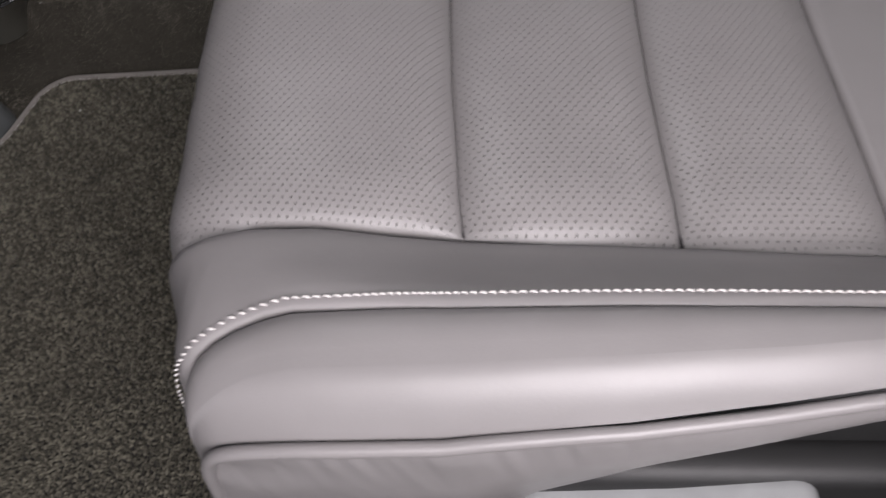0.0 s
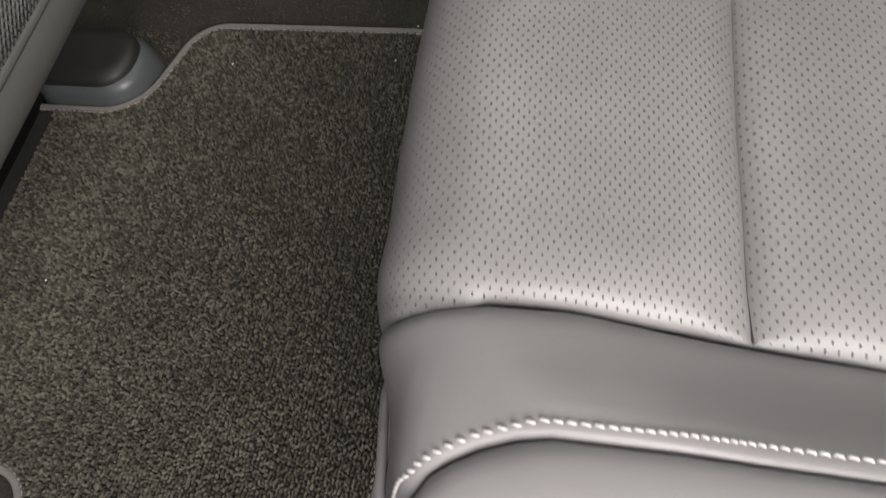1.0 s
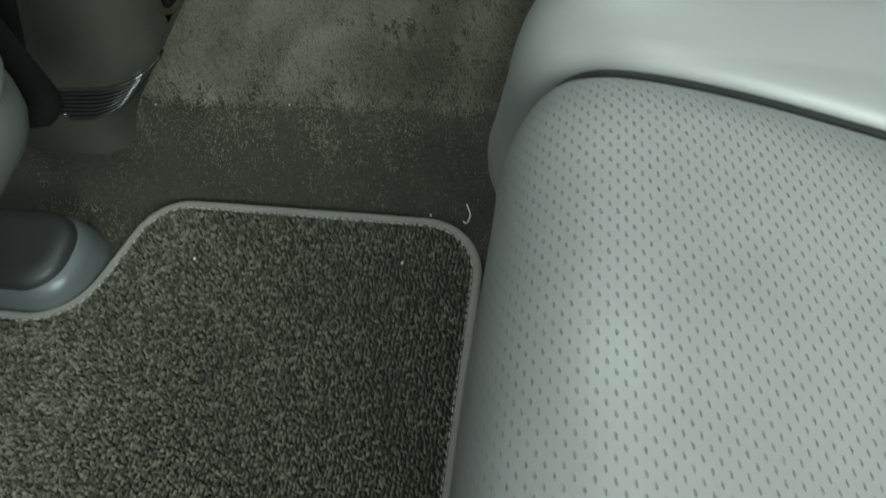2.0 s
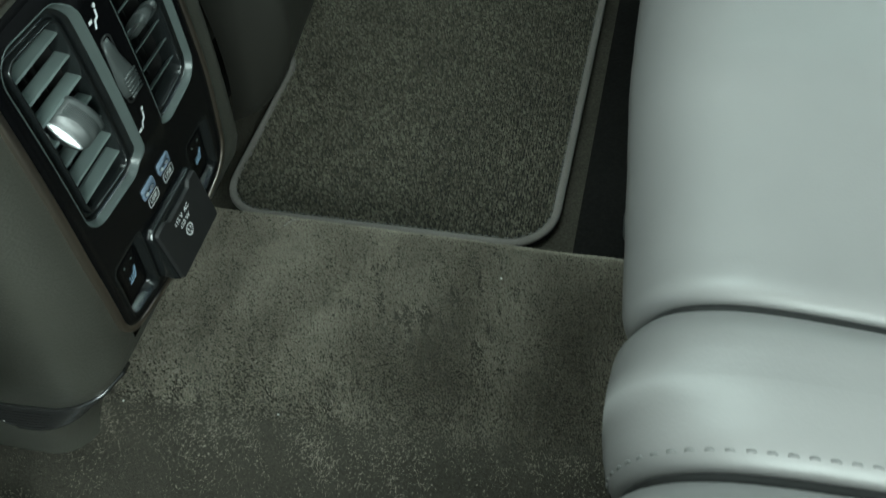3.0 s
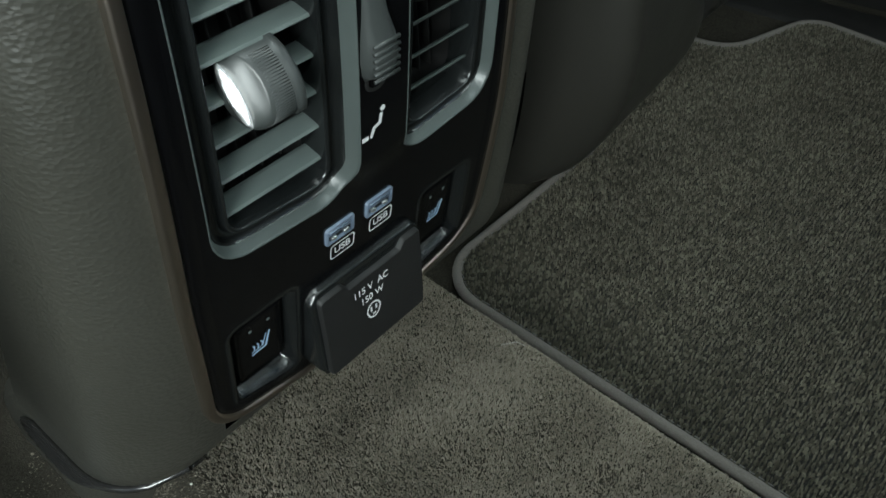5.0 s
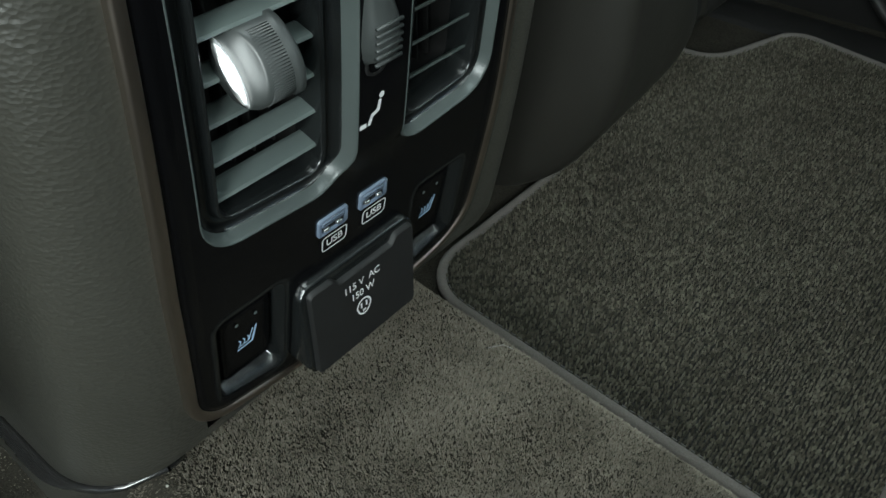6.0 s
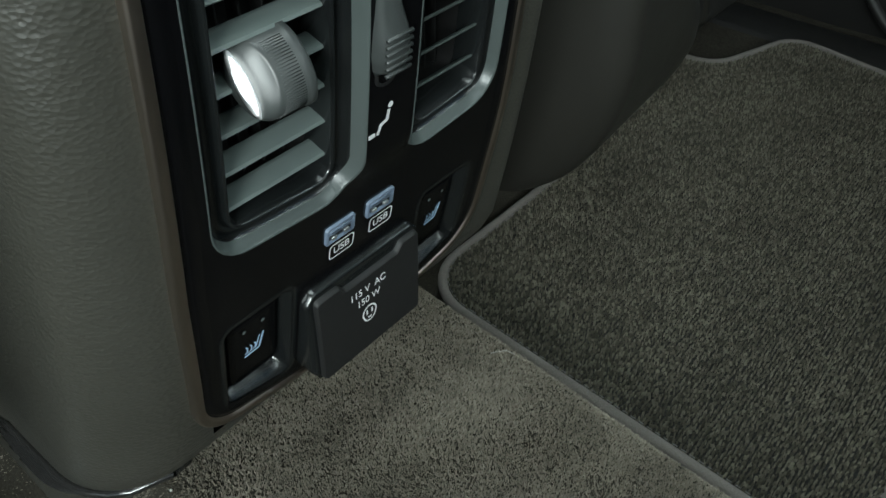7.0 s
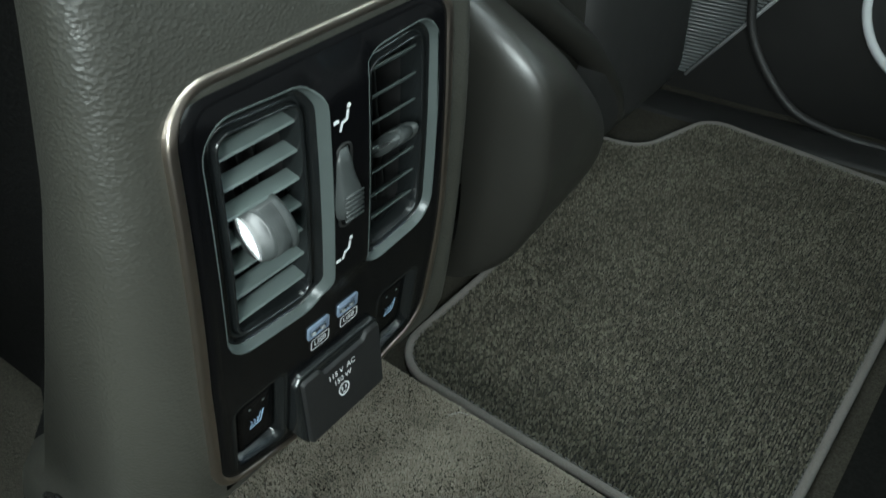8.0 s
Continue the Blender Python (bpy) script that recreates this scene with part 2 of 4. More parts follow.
def outward(loop):
    """Unit outward normals of a closed outline."""
    n = len(loop)
    area = sum(loop[i - 1].x * loop[i].y - loop[i].x * loop[i - 1].y for i in range(n))
    sgn = 1 if area > 0 else -1
    out = []
    for i in range(n):
        t = (loop[(i + 1) % n] - loop[i - 1]).normalized()
        out.append(Vector((t.y, -t.x)) * sgn)
    return out


def dense(loop, step):
    out = []
    for i in range(len(loop)):
        a, b = loop[i], loop[(i + 1) % len(loop)]
        k = max(1, int((b - a).length / step))
        out += [a.lerp(b, j / k) for j in range(k)]
    return out


def sweep(loop, profile, fn, ring=False):
    """A bmesh swept round a closed outline: profile points (out, height); fn(x, y, height) places them."""
    bm = bmesh.new()
    nor = outward(loop)
    rows = [[bm.verts.new(fn(p.x + o * q.x, p.y + o * q.y, h)) for o, h in profile] for p, q in zip(loop, nor)]
    m = len(profile)
    for i in range(len(loop)):
        a, b = rows[i], rows[(i + 1) % len(loop)]
        for j in range(m if ring else m - 1):
            k = (j + 1) % m
            bm.faces.new((a[j], b[j], b[k], a[k]))
    recalc(bm)
    return bm


def filled(loops, fn, cuts=0):
    """A sheet bounded by outlines (the first outside, the rest holes), placed by fn(x, y)."""
    bm = bmesh.new()
    edges = []
    for loop in loops:
        vs = [bm.verts.new((p.x, p.y, 0)) for p in loop]
        edges += [bm.edges.new((vs[i - 1], vs[i])) for i in range(len(vs))]
    bmesh.ops.triangle_fill(bm, use_beauty=True, use_dissolve=False, edges=edges)
    for _ in range(cuts):
        bmesh.ops.subdivide_edges(bm, edges=[e for e in bm.edges if e.calc_length() > 0.009], cuts=1, use_grid_fill=False)
        bmesh.ops.triangulate(bm, faces=bm.faces)
    for v in bm.verts:
        v.co = fn(v.co.x, v.co.y)
    recalc(bm)
    return bm


def tube(points, r, seg=8, caps=True, bm=None):
    """A round bar along points; r: one radius or one each."""
    bm = bm or bmesh.new()
    pts = [Vector(p) for p in points]
    rs = [r] * len(pts) if isinstance(r, (int, float)) else r
    rows, up = [], None
    for i, p in enumerate(pts):
        t = (pts[min(i + 1, len(pts) - 1)] - pts[max(i - 1, 0)]).normalized()
        if up is None:
            up = t.orthogonal().normalized()
        up = (up - t * up.dot(t)).normalized()
        side = t.cross(up)
        rows.append([bm.verts.new(p + (up * math.cos(2 * math.pi * k / seg) + side * math.sin(2 * math.pi * k / seg)) * rs[i]) for k in range(seg)])
    for a, b in zip(rows, rows[1:]):
        for k in range(seg):
            bm.faces.new((a[k], a[(k + 1) % seg], b[(k + 1) % seg], b[k]))
    if caps:
        bm.faces.new(rows[0][::-1])
        bm.faces.new(rows[-1])
    return bm


def smooth_line(points, n):
    """Catmull-Rom through points, n steps a stretch."""
    ps = [Vector(p) for p in points]
    ps = [ps[0] * 2 - ps[1]] + ps + [ps[-1] * 2 - ps[-2]]
    out = []
    for i in range(1, len(ps) - 2):
        a, b, c, d = ps[i - 1:i + 3]
        for k in range(n):
            t = k / n
            out.append(0.5 * (2 * b + (c - a) * t + (2 * a - 5 * b + 4 * c - d) * t * t + (3 * b - a - 3 * c + d) * t ** 3))
    out.append(ps[-2])
    return out


def box(size, at=(0, 0, 0), bev=0.002, seg=2, turn=None):
    bm = bmesh.new()
    bmesh.ops.create_cube(bm, size=1)
    bmesh.ops.scale(bm, vec=size, verts=bm.verts)
    if bev:
        bmesh.ops.bevel(bm, geom=bm.edges, offset=bev, segments=seg, profile=0.5, affect="EDGES")
    m = Matrix.Translation(at) @ (turn or Matrix())
    bmesh.ops.transform(bm, matrix=m, verts=bm.verts)
    return bm


def interp(x, xs, ys):
    return float(np.interp(x, xs, ys))


def sstep(a, b, x):
    if a > b:
        return 1 - sstep(b, a, x)
    t = max(0.0, min(1.0, (x - a) / (b - a)))
    return t * t * (3 - 2 * t)


def fine_lines(a, b, step, edge=0.01, k=5):
    """Lines from a to b, closer together near both ends."""
    s = 1 if b > a else -1
    n = max(2, int(abs(b - a) / step))
    inner = np.linspace(a + s * edge, b - s * edge, n)
    e = [0.0, 0.002 * edge, 0.04 * edge] + [(i / k) ** 1.6 * edge for i in range(1, k)]
    return [a + s * x for x in e] + list(inner) + [b - s * x for x in reversed(e)]


# ---- setting: floor with its tunnel, shell of the car ----
def floor_z(x, y):
    """The carpet's height: footwells and the tunnel between them."""
    near = sstep(-0.130, -0.068, y)
    e = 0.108 - 0.07 * x
    far = 1 - sstep(e - 0.006, e + 0.030, y)
    h = -0.012 + 0.082 * min(near, far)
    h += 0.003 * math.exp(-((y - 0.03) / 0.06) ** 2)
    return h + 0.0016 * noise.noise(Vector((x * 14, y * 14, 0.3)))


xs = list(np.linspace(-1.1, -0.25, 10)) + list(np.linspace(-0.22, 0.32, 60)) + list(np.linspace(0.36, 1.15, 8))
ys = list(np.linspace(-0.86, -0.2, 14)) + list(np.linspace(-0.18, 0.2, 110)) + list(np.linspace(0.23, 0.86, 14))
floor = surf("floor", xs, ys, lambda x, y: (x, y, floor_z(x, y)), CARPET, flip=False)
tagged(floor, "dark grey cut-pile carpet over the floor tunnel", "car floor", kind="structure")


def fibres(region, count, seed, length, lean, width=0.0009):
    """Short upright hairs of the cut pile, as thin wedges."""
    rnd = random.Random(seed)
    verts, faces = [], []
    x0, x1, y0, y1 = region
    for _ in range(count):
        x, y = rnd.uniform(x0, x1), rnd.uniform(y0, y1)
        z = floor_z(x, y)
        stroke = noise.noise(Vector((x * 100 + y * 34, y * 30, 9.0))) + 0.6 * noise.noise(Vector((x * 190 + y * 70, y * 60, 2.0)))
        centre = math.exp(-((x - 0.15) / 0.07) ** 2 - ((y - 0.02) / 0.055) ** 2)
        # near slope thinned to the dark base, which puts its shade into the pile
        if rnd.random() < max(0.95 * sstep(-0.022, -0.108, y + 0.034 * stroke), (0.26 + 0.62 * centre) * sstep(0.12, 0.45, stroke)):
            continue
        sl = (floor_z(x, y + 0.004) - floor_z(x, y - 0.004)) / 0.008
        n = Vector((0, -sl, 1)).normalized()
        comb = noise.noise(Vector((x * 22, y * 16, 4.0)))
        lie = 1.0 - 0.7 * min(1.0, abs(sl) / 0.9)
        tip = n * length * lie * rnd.uniform(0.7, 1.3) + Vector((rnd.gauss(0, 1) * lean, rnd.gauss(0, 1) * lean + comb * length * 0.5, 0))
        a = rnd.uniform(0, math.pi)
        w = Vector((math.cos(a), math.sin(a), 0)) * width * rnd.uniform(0.6, 1.3)
        p = Vector((x, y, z - 0.0006))
        i = len(verts)
        verts += [p - w, p + w, p + w * 0.5 + tip, p - w * 0.5 + tip]
        faces.append((i, i + 1, i + 2, i + 3))
    return mesh_from("carpet_pile", verts, faces, CARPET_PILE, smooth=False)


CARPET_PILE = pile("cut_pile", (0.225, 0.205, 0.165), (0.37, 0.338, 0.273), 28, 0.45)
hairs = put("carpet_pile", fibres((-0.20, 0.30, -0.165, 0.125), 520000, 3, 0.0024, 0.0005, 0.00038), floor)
hairs["kind"] = "stuff"

# outer ground and the body shell around the cabin
ground = put("ground", mesh_from("ground", [(-60, -60, -0.45), (60, -60, -0.45), (60, 60, -0.45), (-60, 60, -0.45)], [(0, 1, 2, 3)], PAVE))
tagged(ground, "grey paved ground outside the car", "ground", kind="structure")
part_shell = [
    ("roof_front", box((0.90, 1.56, 0.04), (-0.68, 0.02, 1.16), 0.01), HEADLINER, "light headliner ahead of the glass roof", "roof"),
    ("roof_rear", box((0.42, 1.56, 0.04), (1.04, 0.02, 1.16), 0.01), HEADLINER, "light headliner behind the glass roof", "roof"),
    ("roof_side_near", box((1.06, 0.32, 0.04), (0.30, -0.60, 1.16), 0.01), HEADLINER, "light headliner beside the glass roof", "roof"),
    ("roof_side_far", box((1.06, 0.42, 0.04), (0.30, 0.59, 1.16), 0.01), HEADLINER, "light headliner beside the glass roof", "roof"),
    ("sill_near", box((2.3, 0.10, 0.10), (0.1, -0.81, -0.03), 0.015), DARKTRIM, "dark plastic door sill trim", "door sill"),
    ("sill_far", box((1.25, 0.07, 0.030), (0.40, 0.775, -0.022), 0.008), DARKTRIM, "dark grey plastic sill trim strip", "door sill"),
    ("wall_front", box((0.05, 1.6, 0.9), (-1.15, 0.0, 0.40), 0.01), DARKTRIM, "dark dashboard and firewall closing the cabin", "dashboard"),
    ("wall_rear", box((0.05, 1.6, 0.75), (1.2, 0.0, 0.33), 0.01), DARKTRIM, "dark cargo trim closing the cabin", "cargo trim"),
    # next four: unseen walls added to block daylight from front and rear
    ("wall_near", box((0.88, 0.04, 1.15), (-0.74, -0.85, 0.55), 0.01), DARKTRIM, "dark closed front door", "car door"),
    ("wall_far", box((0.88, 0.04, 1.15), (-0.74, 0.88, 0.55), 0.01), DARKTRIM, "dark closed front door", "car door"),
    ("wall_quarter_near", box((0.42, 0.05, 1.15), (1.00, -0.85, 0.55), 0.01), DARKTRIM, "dark quarter panel trim behind the door opening", "quarter panel"),
    ("wall_screen", box((0.05, 1.6, 0.35), (-1.15, 0.0, 0.99), 0.01), DARKTRIM, "dark windscreen surround", "screen surround"),
    ("pillar_near", box((0.12, 0.10, 1.1), (-0.32, -0.80, 0.55), 0.02), DARKTRIM, "dark door pillar trim", "pillar"),
    ("pillar_far", box((0.24, 0.07, 1.25), (-0.28, 0.865, 0.50), 0.02), DARKTRIM, "dark door pillar trim", "pillar"),
]
for nm, bm, mt, lab, cat in part_shell:
    tagged(part(nm, bm, mt), lab, cat, kind="structure")


# ---- floor mats ----
def mat_outline(side):
    """Outline of a rear mat in plan; side -1 for the near footwell, 1 for the far one."""
    if side < 0:
        pts = [(0.222, -0.128), (0.238, -0.52), (0.238, -0.79), (-0.045, -0.79), (-0.058, -0.625), (-0.34, -0.595), (-0.34, -0.250), (-0.105, -0.250), (-0.068, -0.128)]
        rad = [0.050, 0.3, 0.03, 0.02, 0.035, 0.03, 0.03, 0.06, 0.045]
    else:
        pts = [(0.212, 0.147), (0.231, 0.685), (-0.052, 0.737), (-0.092, 0.62), (-0.34, 0.60), (-0.34, 0.420), (-0.108, 0.400), (-0.112, 0.166)]
        rad = [0.040, 0.045, 0.03, 0.04, 0.03, 0.03, 0.03, 0.045]
    return [Vector(p) for p in pts], rad


def inside(loop, x, y):
    hit = False
    n = len(loop)
    for i in range(n):
        a, b = loop[i - 1], loop[i]
        if (a.y > y) != (b.y > y) and x < (b.x - a.x) * (y - a.y) / (b.y - a.y) + a.x:
            hit = not hit
    return hit


def tufts(loop, region, pitch, seed, r=0.0017, h=0.0034):
    """Loops of the pile in wavering rows, each a small rounded ridge."""
    rnd = random.Random(seed)
    verts, faces = [], []
    x0, x1, y0, y1 = region
    ring = [(math.cos(k * math.pi / 3), math.sin(k * math.pi / 3)) for k in range(6)]
    nx, ny = int((x1 - x0) / pitch), int((y1 - y0) / (pitch * 0.8))
    for i in range(nx):
        for j in range(ny):
            x = x0 + i * pitch + rnd.gauss(0, pitch * 0.17)
            y = y0 + (j + 0.5 * (i % 2)) * pitch * 0.8 + rnd.gauss(0, pitch * 0.17)
            if not inside(loop, x, y):
                continue
            a = rnd.gauss(0.1, 0.6)
            ca, sa = math.cos(a), math.sin(a)
            s = rnd.uniform(0.75, 1.25)
            hh = h * rnd.uniform(0.6, 1.25)
            b = len(verts)
            for lift, k in ((-0.0008, 1.0), (0.7, 0.8)):
                for cx, cy in ring:
                    u, v = cx * r * 1.35 * s * k, cy * r * 0.56 * s * k
                    verts.append((x + u * sa + v * ca, y + u * ca - v * sa, (hh * lift if lift > 0 else lift)))
            verts.append((x, y, hh))
            for k in range(6):
                q = (k + 1) % 6
                faces.append((b + k, b + q, b + 6 + q, b + 6 + k))
                faces.append((b + 6 + k, b + 6 + q, b + 12))
    return mesh_from("loop_pile", verts, faces, PILE)


def floor_mat(side, region, label):
    t = thing("floor_mat", label, "floor mat", (0.0, side * 0.4, 0.0))
    pts, rad = mat_outline(side)
    loop = dense(rounded(pts, rad, 8), 0.012)
    part("backing", filled([loop], lambda x, y: Vector((x, y, -0.0012))), MATBASE, t)
    part("edge", sweep(loop, [(0, -0.0012), (0, -0.0115)], lambda x, y, h: Vector((x, y, h))), MATBASE, t)
    prof = [(0.0038 * math.cos(a) + 0.0004, 0.0040 * math.sin(a) - 0.0008) for a in np.linspace(-1.9, 3.6, 12)]
    part("binding", sweep(loop, prof, lambda x, y, h: Vector((x, y, h + 0.0008))), BINDING, t, "grey fabric edge binding")
    o = put("pile", tufts([p - q * 0.0034 for p, q in zip(loop, outward(loop))], region, 0.0033 if side < 0 else 0.0025, 5 + side, 0.00135 if side < 0 else 0.00105, 0.0038 if side < 0 else 0.0031), t, "dark olive loop pile")
    o["kind"] = "stuff"
    # overlock stitches just inside the binding
    nor = outward(loop)
    bm = bmesh.new()
    for i in range(0, len(loop)):
        a = loop[i] - nor[i] * 0.0038
        b = loop[(i + 1) % len(loop)] - nor[(i + 1) % len(loop)] * 0.0038
        n = max(1, int((b - a).length / 0.006))
        for k in range(n):
            p, q = a.lerp(b, (k + 0.15) / n), a.lerp(b, (k + 0.75) / n)
            tube([(p.x, p.y, 0.0023), (q.x, q.y, 0.0023)], 0.0004, 5, bm=bm)
    part("stitching", bm, THREAD_GREY if side < 0 else THREAD_DARK, t)
    return t


floor_mat(-1, (-0.20, 0.238, -0.79, -0.128), "dark loop-pile floor mat with grey bound edge in the near footwell")
floor_mat(1, (-0.17, 0.232, 0.149, 0.745), "dark loop-pile floor mat with grey bound edge in the far footwell")


def lint_fleck(x, y, z, r):
    bm = bmesh.new()
    bmesh.ops.create_icosphere(bm, subdivisions=1, radius=r)
    for v in bm.verts:
        v.co *= 1 + 0.3 * noise.noise(v.co * 900)
        v.co.z *= 0.6
    bmesh.ops.translate(bm, vec=(x, y, z), verts=bm.verts)
    tagged(part("lint_fleck", bm, LINT), "tiny white fleck of lint on the pile", "lint", group="lint on the floor")


for x, y, z, r in ((-0.015, -0.182, 0.003, 0.0013), (0.163, -0.169, 0.003, 0.0014), (-0.121, -0.450, 0.003, 0.0011), (0.177, -0.122, 0.018, 0.001),
                   (0.193, 0.057, 0.073, 0.0009), (0.06, -0.07, 0.056, 0.0008), (-0.06, -0.075, 0.055, 0.0008)):
    lint_fleck(x, y, max(0.003, floor_z(x, y) + 0.0024) if y > -0.128 else 0.003, r)
hair = tagged(part("lint_thread", tube(smooth_line([(x, y, floor_z(x, y) + 0.0035) for x, y in ((0.206, -0.112), (0.209, -0.117), (0.206, -0.122), (0.203, -0.121))], 4), 0.0005, 5), LINT),
              "small curled white thread on the carpet", "lint", group="lint on the floor")
hair = tagged(part("lint_hair", tube([(0.008, 0.090, 0.076), (0.014, 0.096, 0.0775), (0.019, 0.098, 0.076)], 0.00018, 5), THREAD_GREY),
              "short pale hair on the tunnel carpet", "lint", group="lint on the floor")


# ---- rear seat cushion ----
def smooth_profile(points):
    return np.array([(p.x, p.y) for p in smooth_line([(a, b, 0) for a, b in points], 6)])


# section through the seating area, and through the raised outer ridge
CENTRE = smooth_profile([(0.060, -0.215), (0.030, -0.175), (0.004, -0.140), (-0.009, -0.112), (-0.013, -0.094), (-0.006, -0.068), (0.002, -0.042), (0.009, -0.017),
                         (0.016, 0.000), (0.026, 0.0105), (0.040, 0.0165), (0.055, 0.0185), (0.075, 0.0180), (0.10, 0.0155), (0.13, 0.0105), (0.16, 0.005), (0.193, 0.0),
                         (0.25, -0.004), (0.31, -0.008), (0.41, -0.016), (0.62, -0.030)])
RIDGE = smooth_profile([(0.060, -0.215), (0.045, -0.180), (0.030, -0.150), (0.021, -0.130), (0.018, -0.115), (0.022, -0.094), (0.028, -0.074), (0.034, -0.055),
                        (0.040, -0.037), (0.046, -0.022), (0.053, -0.011), (0.064, -0.005), (0.084, -0.002), (0.112, 0.0), (0.145, 0.0), (0.170, 0.0), (0.193, 0.0),
                        (0.25, 0.0), (0.31, -0.002), (0.41, -0.008), (0.62, -0.020)])
PX = CENTRE[:, 0]
PA = np.concatenate([[0], np.cumsum(np.hypot(np.diff(CENTRE[:, 0]), np.diff(CENTRE[:, 1])))])
SEAT_Y = [-0.674, -0.662, -0.648, -0.630, -0.612, -0.598, -0.575, -0.555, -0.45, -0.35, -0.26, -0.235, -0.20, -0.16, -0.13, -0.097, 0.0, 0.1, 0.2, 0.3, 0.555, 0.612, 0.662]
SEAT_Z = [0.284, 0.301, 0.312, 0.319, 0.320, 0.316, 0.300, 0.288, 0.290, 0.291, 0.289, 0.287, 0.293, 0.293, 0.298, 0.297, 0.302, 0.302, 0.296, 0.292, 0.288, 0.318, 0.301]
FRONT_X = 0.276


def seat_a(x):
    """Length along the profile at which the top reaches x."""
    return float(np.interp(x - FRONT_X, PX[48:], PA[48:]))


def seat_base(a, y):
    cx, cz = float(np.interp(a, PA, CENTRE[:, 0])), float(np.interp(a, PA, CENTRE[:, 1]))
    rx, rz = float(np.interp(a, PA, RIDGE[:, 0])), float(np.interp(a, PA, RIDGE[:, 1]))
    w = sstep(0.558, 0.620, abs(y))
    px, pz = cx + (rx - cx) * w, cz + (rz - cz) * w
    x = FRONT_X + px
    fore = 1 - sstep(0.33, 0.46, x)
    low = sstep(-0.01, -0.09, pz)
    x += fore * 0.020 * sstep(0.618, 0.670, abs(y))
    x += fore * interp(y, [-0.56, -0.50, -0.40, -0.25, 0.0], [0.014, 0.014, 0.009, 0.003, 0.003]) * (1 - w)
    x += fore * interp(y, [0.04, 0.40], [0.0, 0.013])
    x += low * (interp(y, [-0.61, -0.56, -0.50, -0.40, -0.25, -0.20], [0.005, 0.014, 0.013, 0.007, 0.007, 0.002]) + 0.052 * sstep(-0.20, -0.15, y))
    return Vector((x, y, interp(y, SEAT_Y, SEAT_Z) + pz))


def seat_normal(a, y):
    e = 0.002
    d1 = seat_base(a + e, y) - seat_base(max(0, a - e), y)
    d2 = seat_base(a, y + e) - seat_base(a, y - e)
    return d1.cross(d2).normalized()


def roll(d, w):
    t = min(1.0, d / w)
    return math.sqrt(max(0.0, 1 - (1 - t) ** 2))


# how far the cross seams run forward of their outer ends, towards the middle of the bench
SEAM_Y = [-0.56, -0.53, -0.49, -0.445, -0.39, -0.24]
SEAM_SHIFT = [[0, 0, 0, 0, 0, 0], [0, -0.004, -0.007, -0.011, -0.014, -0.020], [0, -0.001, -0.004, -0.007, -0.009, -0.011], [0, -0.002, -0.005, -0.009, -0.014, -0.022], [0, 0, 0, 0, 0, 0]]


def seam_warp(a, y):
    return interp(a, [0.10, A1, A2, A3, AEND], [interp(y, SEAM_Y, s) for s in SEAM_SHIFT]) if y < -0.2 else 0.0


def seat_panel(name, a0, a1, ylo, yhi, material, parent, label, puff=0.004, crown=0.004, w=0.005, step=0.012, wrinkle=0.0008, free=(False, False), gap=0.0010, drop=(0.010, 0.010), warp=False, soft=0.5):
    """An upholstery panel on the cushion between seams at lengths a0, a1 and widths ylo, yhi (functions of the length)."""
    als = fine_lines(a0, a1, step)
    wide = max(0.02, abs(yhi(a1) - ylo(a1)))
    fs = fine_lines(0.0, 1.0, step / wide, 0.01 / wide)

    def place(a, f):
        y0, y1 = ylo(a) + (gap if drop[0] else 0.0), yhi(a) - (gap if drop[1] else 0.0)
        y = y0 + (y1 - y0) * f
        dy = (min(f, 1 - f) if drop[0] else 1 - f) * abs(y1 - y0)
        da0 = 1.0 if free[0] else a - a0
        da1 = 1.0 if free[1] else a1 - a
        r = (roll(dy, w) * roll(min(da0, da1), w)) ** (2 * soft)
        mid = math.sin(math.pi * f) * (1.0 if free[0] else math.sin(math.pi * (a - a0) / (a1 - a0)))
        off = puff * r + crown * mid
        q = Vector((a * 16, y * 16, 1.7))
        off += wrinkle * r * (noise.noise(q) + 0.5 * noise.noise(q * 3))
        d = min(da0, da1)
        off -= 0.0012 * math.exp(-min(d, dy) / 0.0016)
        off -= 0.010 if d < 1e-5 else 0.0
        off -= (drop[0] if f < 0.5 else drop[1]) if dy < 1e-5 else 0.0
        if warp:
            a += seam_warp(a, y)
        return seat_base(a, y) + seat_normal(a, y) * (off - 0.004)

    return surf(name, als, fs, place, material, parent, label, flip=False,
                uvfn=lambda a, f: (a, ylo(a) + (yhi(a) - ylo(a)) * f),
                margin=lambda a, f: min(min(f, 1 - f) * abs(yhi(a) - ylo(a)), 1.0 if free[0] else a - a0, 1.0 if free[1] else a1 - a))


def konst(v):
    return lambda a: v


def slant(y0, k, x_at=0.33):
    a_at = seat_a(x_at)
    return lambda a: y0 + k * max(0.0, a - a_at)


bench = thing("rear_seat_cushion", "grey leather rear bench cushion with perforated panels and light stitching", "car seat", (0.55, 0.0, 0.03))
A1, A2, A3, AEND = seat_a(0.465), seat_a(0.577), seat_a(0.686), float(PA[-1])


def along(xs, ys, ridge=False):
    """A width along the cushion, given at places x of its top (or of its outer ridge)."""
    table = [float(np.interp(x - FRONT_X, RIDGE[30:, 0], PA[30:])) if ridge else seat_a(x) for x in xs]
    return lambda a: interp(a, table, ys)


